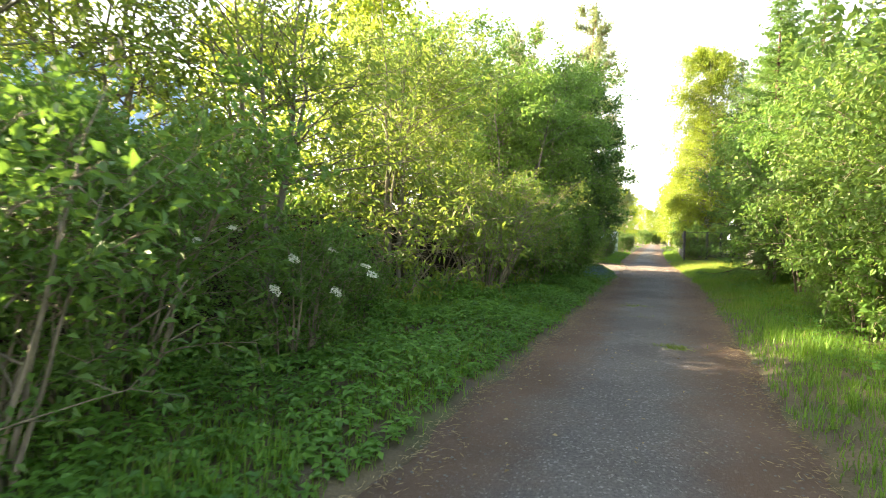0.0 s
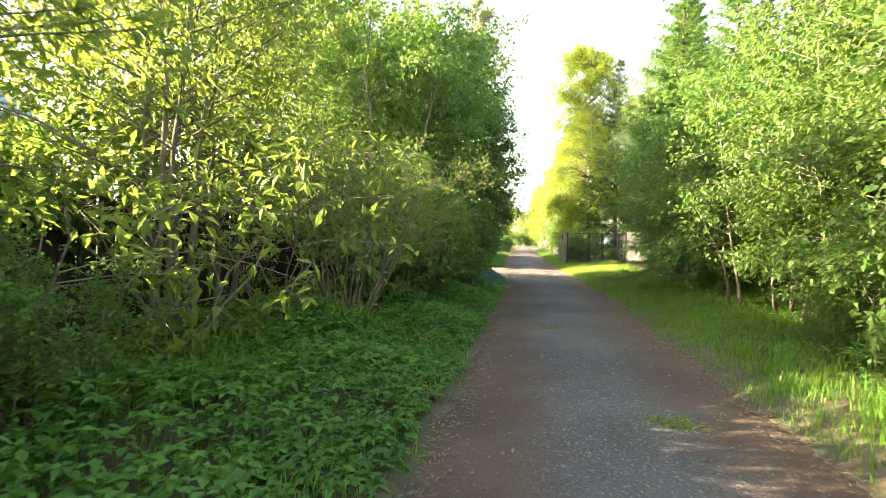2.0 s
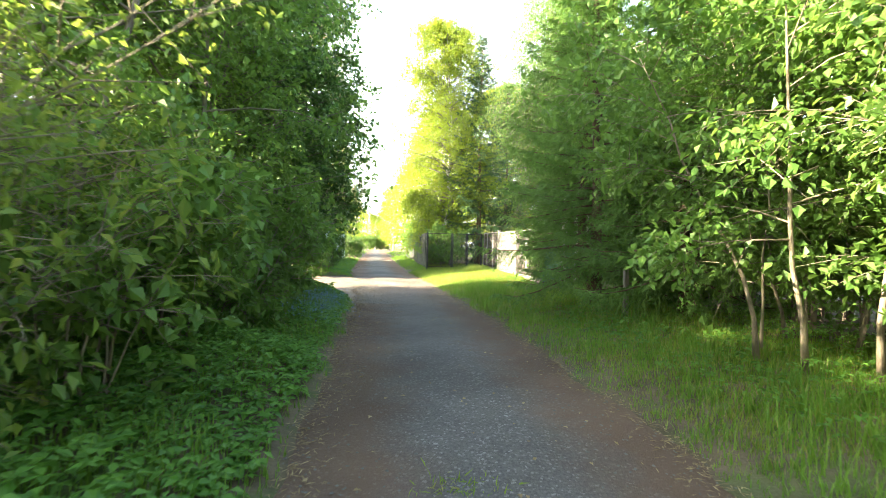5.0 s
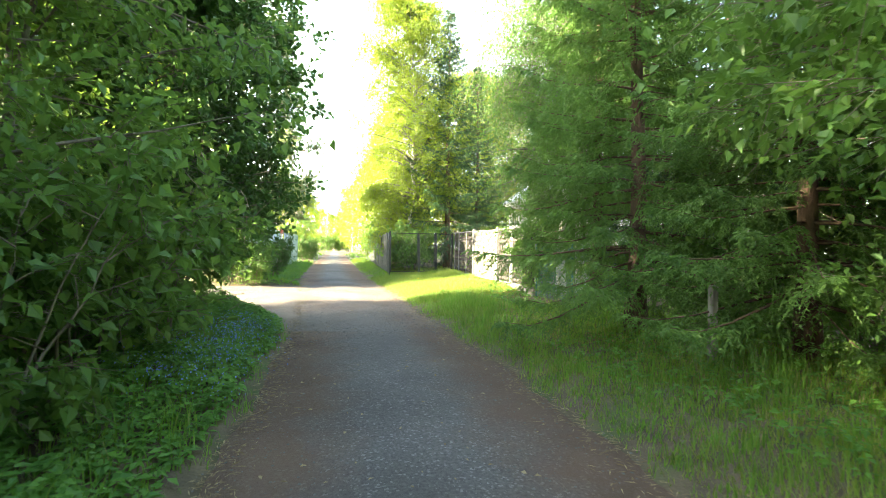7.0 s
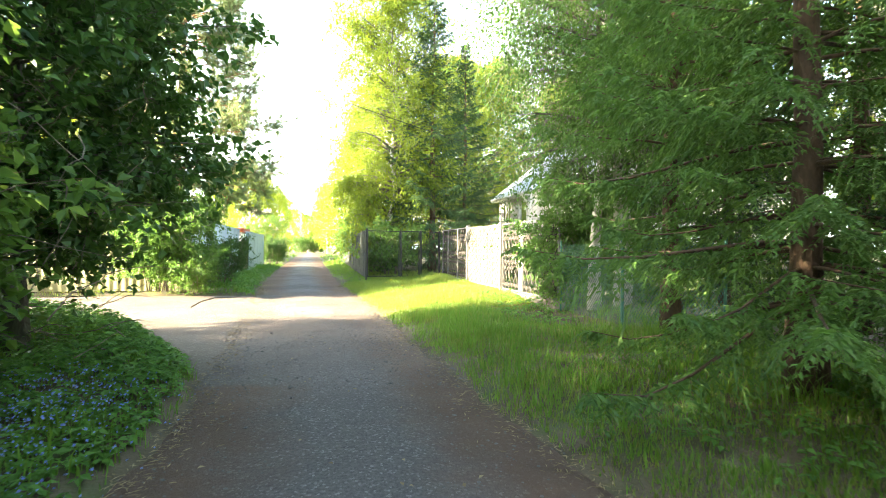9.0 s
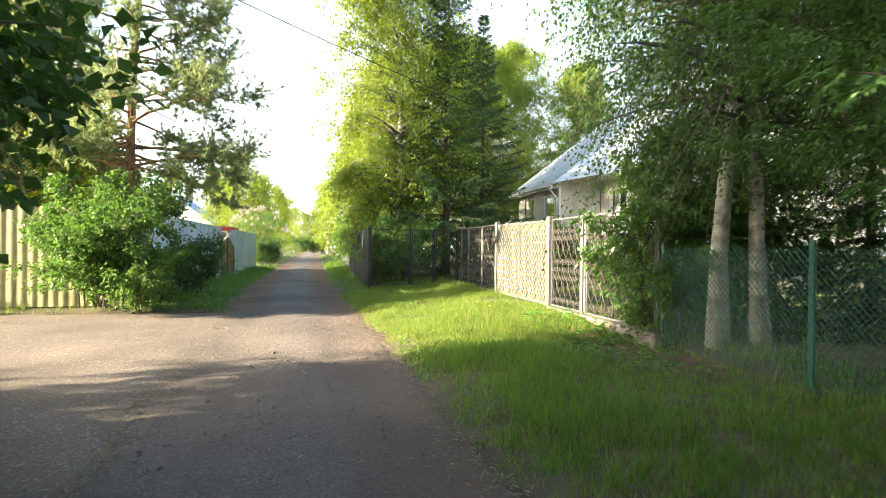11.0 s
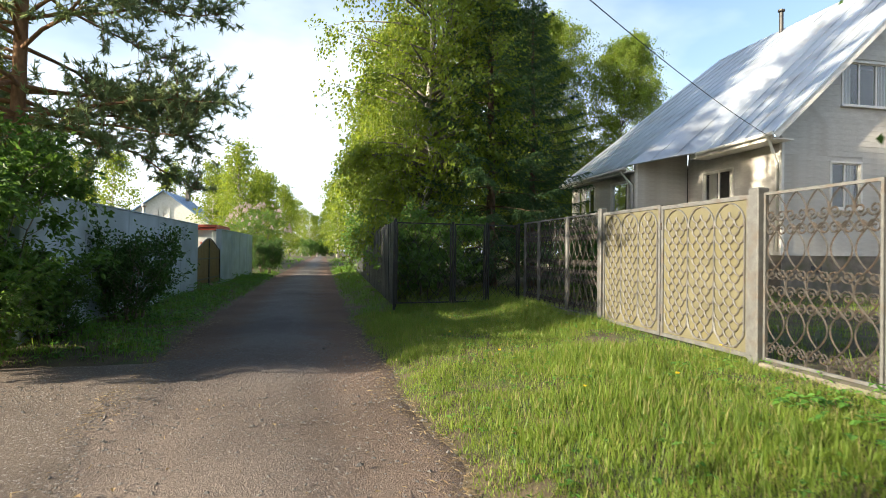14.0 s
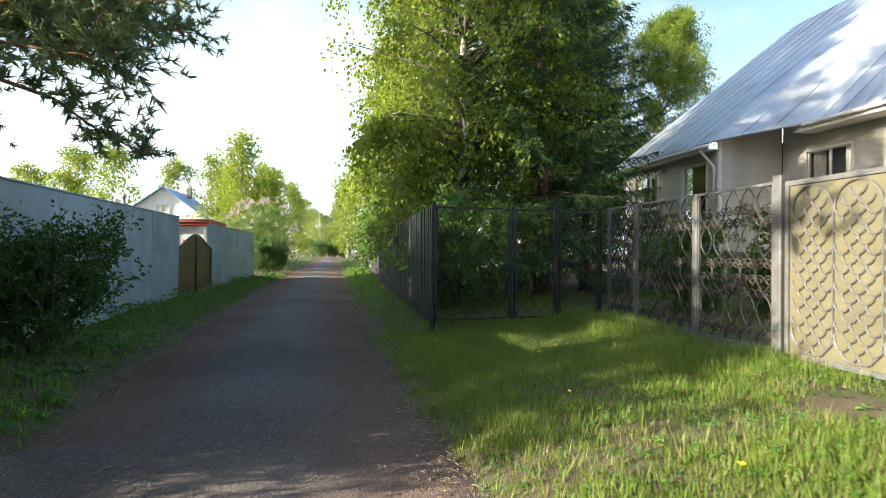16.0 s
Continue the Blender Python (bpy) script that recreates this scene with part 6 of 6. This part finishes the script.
for i, (x, y, s) in enumerate(((-17, 96, 0.9), (-22, 92, 0.95), (-28, 98, 1.0), (-20, 72, 0.55), (-13.5, 62.0, 0.42), (13, 90, 1.2))):
    again(farb, (x, y, 0.2), i * 41, s, "distant birch beyond the gardens")
# trees by the side road and garden, added to shade the crossing and bushes
for i, (x, y, s) in enumerate(((-12.0, 14.0, 0.66), (-9.0, 26.0, 0.75), (-13.0, 25.0, 0.85), (-17.5, 23.8, 1.0), (-10.5, 19.5, 0.9))):
    again(farb, (x, y, 0.2), i * 97, s, "leafy birch added beside the lane to cast shade")
again(big, (-7.7, 38.1, 0.2), 100, 0.6, "yellow-green birch behind the corrugated fence")
# beyond the bushes on the right, taller trees against the sky
for i, (x, y, s) in enumerate(((9.0, 16, 0.9), (10, 22, 1.0), (9.5, 10, 0.9), (11, 28, 1.0))):
    again(farb, (x, y, 0.2), i * 53, s, "tall birch behind the bushes")

# bushes by the grey wall and the corner
corner = plant("corner_bush", leafy(R(200), 2.8, 0.025, 0.05, 1.5, 88, 8, 21, 0.095, 0.65, 0.15, 0.1, stems=9, spread=0.5, rise=0.4, twig_len=0.45, base_r=0.3), (-4.3, 35.6, 0.15), "rounded green garden bush at the road corner", "bush", M_BARK, M_ELDER, "corner bushes")
again(corner, (-4.95, 35.75, 0.15), 140, 0.75)
dark = plant("dark_bush", leafy(R(205), 1.45, 0.022, 0.04, 0.78, 60, 8, 21, 0.075, 0.55, 0.05, -0.1, stems=9, spread=0.5, rise=0.7, twig_len=0.4, base_r=0.25), (-3.65, 39.2, 0.2), "dark shaded bush with upright shoots below the grey wall", "bush", M_STEM, M_DARKLEAF, "bushes below the grey wall")
again(dark, (-3.9, 36.9, 0.2), 120, 0.6)
again(dark, (-3.5, 61.0, 0.2), 20, 1.15)
lil = plant("lilac_bush", leafy(R(210), 4.2, 0.04, 0.12, 1.9, 80, 8, 15, 0.09, 0.75, 0.15, 0.1, stems=6, spread=0.45, rise=0.4, twig_len=0.55, base_r=0.3), (-4.6, 66.5, 0.2), "tall lilac bush with faded pink blossom", "bush", M_STEM, M_LIME)
g = Geo()
lr = R(212)
for i in range(70):
    a, el = lr.uniform(0, 6.28), lr.uniform(0.1, 1.2)
    c = np.array([2.15 * np.cos(a) * np.cos(el), 2.15 * np.sin(a) * np.cos(el), 2.2 + 2.15 * np.sin(el)])
    n = 40
    z = lr.uniform(0, 1, n)
    q = 0.12 * (1 - z)
    a2 = lr.uniform(0, 6.28, n)
    leaf_quads(g, c + np.stack([q * np.cos(a2), q * np.sin(a2), z * 0.22], 1), lr.normal(0, 1, (n, 3)), np.full(n, 0.06), 0.9, lr)
part("blossom", g, M_LILAC, lil, "faded pink lilac blossom")
g = Geo()
for i in range(26):
    a, el = lr.uniform(0, 6.28), lr.uniform(0.1, 1.3)
    c = np.array([0.8 * np.cos(a) * np.cos(el), 0.8 * np.sin(a) * np.cos(el), 1.3 + 0.9 * np.sin(el)])
    n = 30
    z = lr.uniform(0, 1, n)
    q = 0.05 * (1 - z)
    a2 = lr.uniform(0, 6.28, n)
    leaf_quads(g, c + np.stack([q * np.cos(a2), q * np.sin(a2), z * 0.16], 1), lr.normal(0, 1, (n, 3)), np.full(n, 0.03), 0.9, lr)
part("blossom", g, M_LILAC, lil2, "mauve lilac blossom")

# pines behind the grey wall
pine_t = plant("pine_tree", pine(R(220), 16.0, 0.13, 3.2, 3.3, 106, 40, 13, 0.13), (-4.95, 37.9, 0.2), "open-limbed pine with an orange-brown trunk", "tree", M_PINEBARK, M_PINE, "pines behind the wall")
again(pine_t, (-9.4, 41.5, 0.2), 130, 1.05)

# behind the start of the walk the lane goes on between bushes
for x, y, k in ((-4.4, -3.5, 0), (4.4, -3.0, 1), (-4.6, -9.5, 2), (4.6, -9.0, 3)):
    again(under, (x, y, 0.2), k * 50, 1.9)
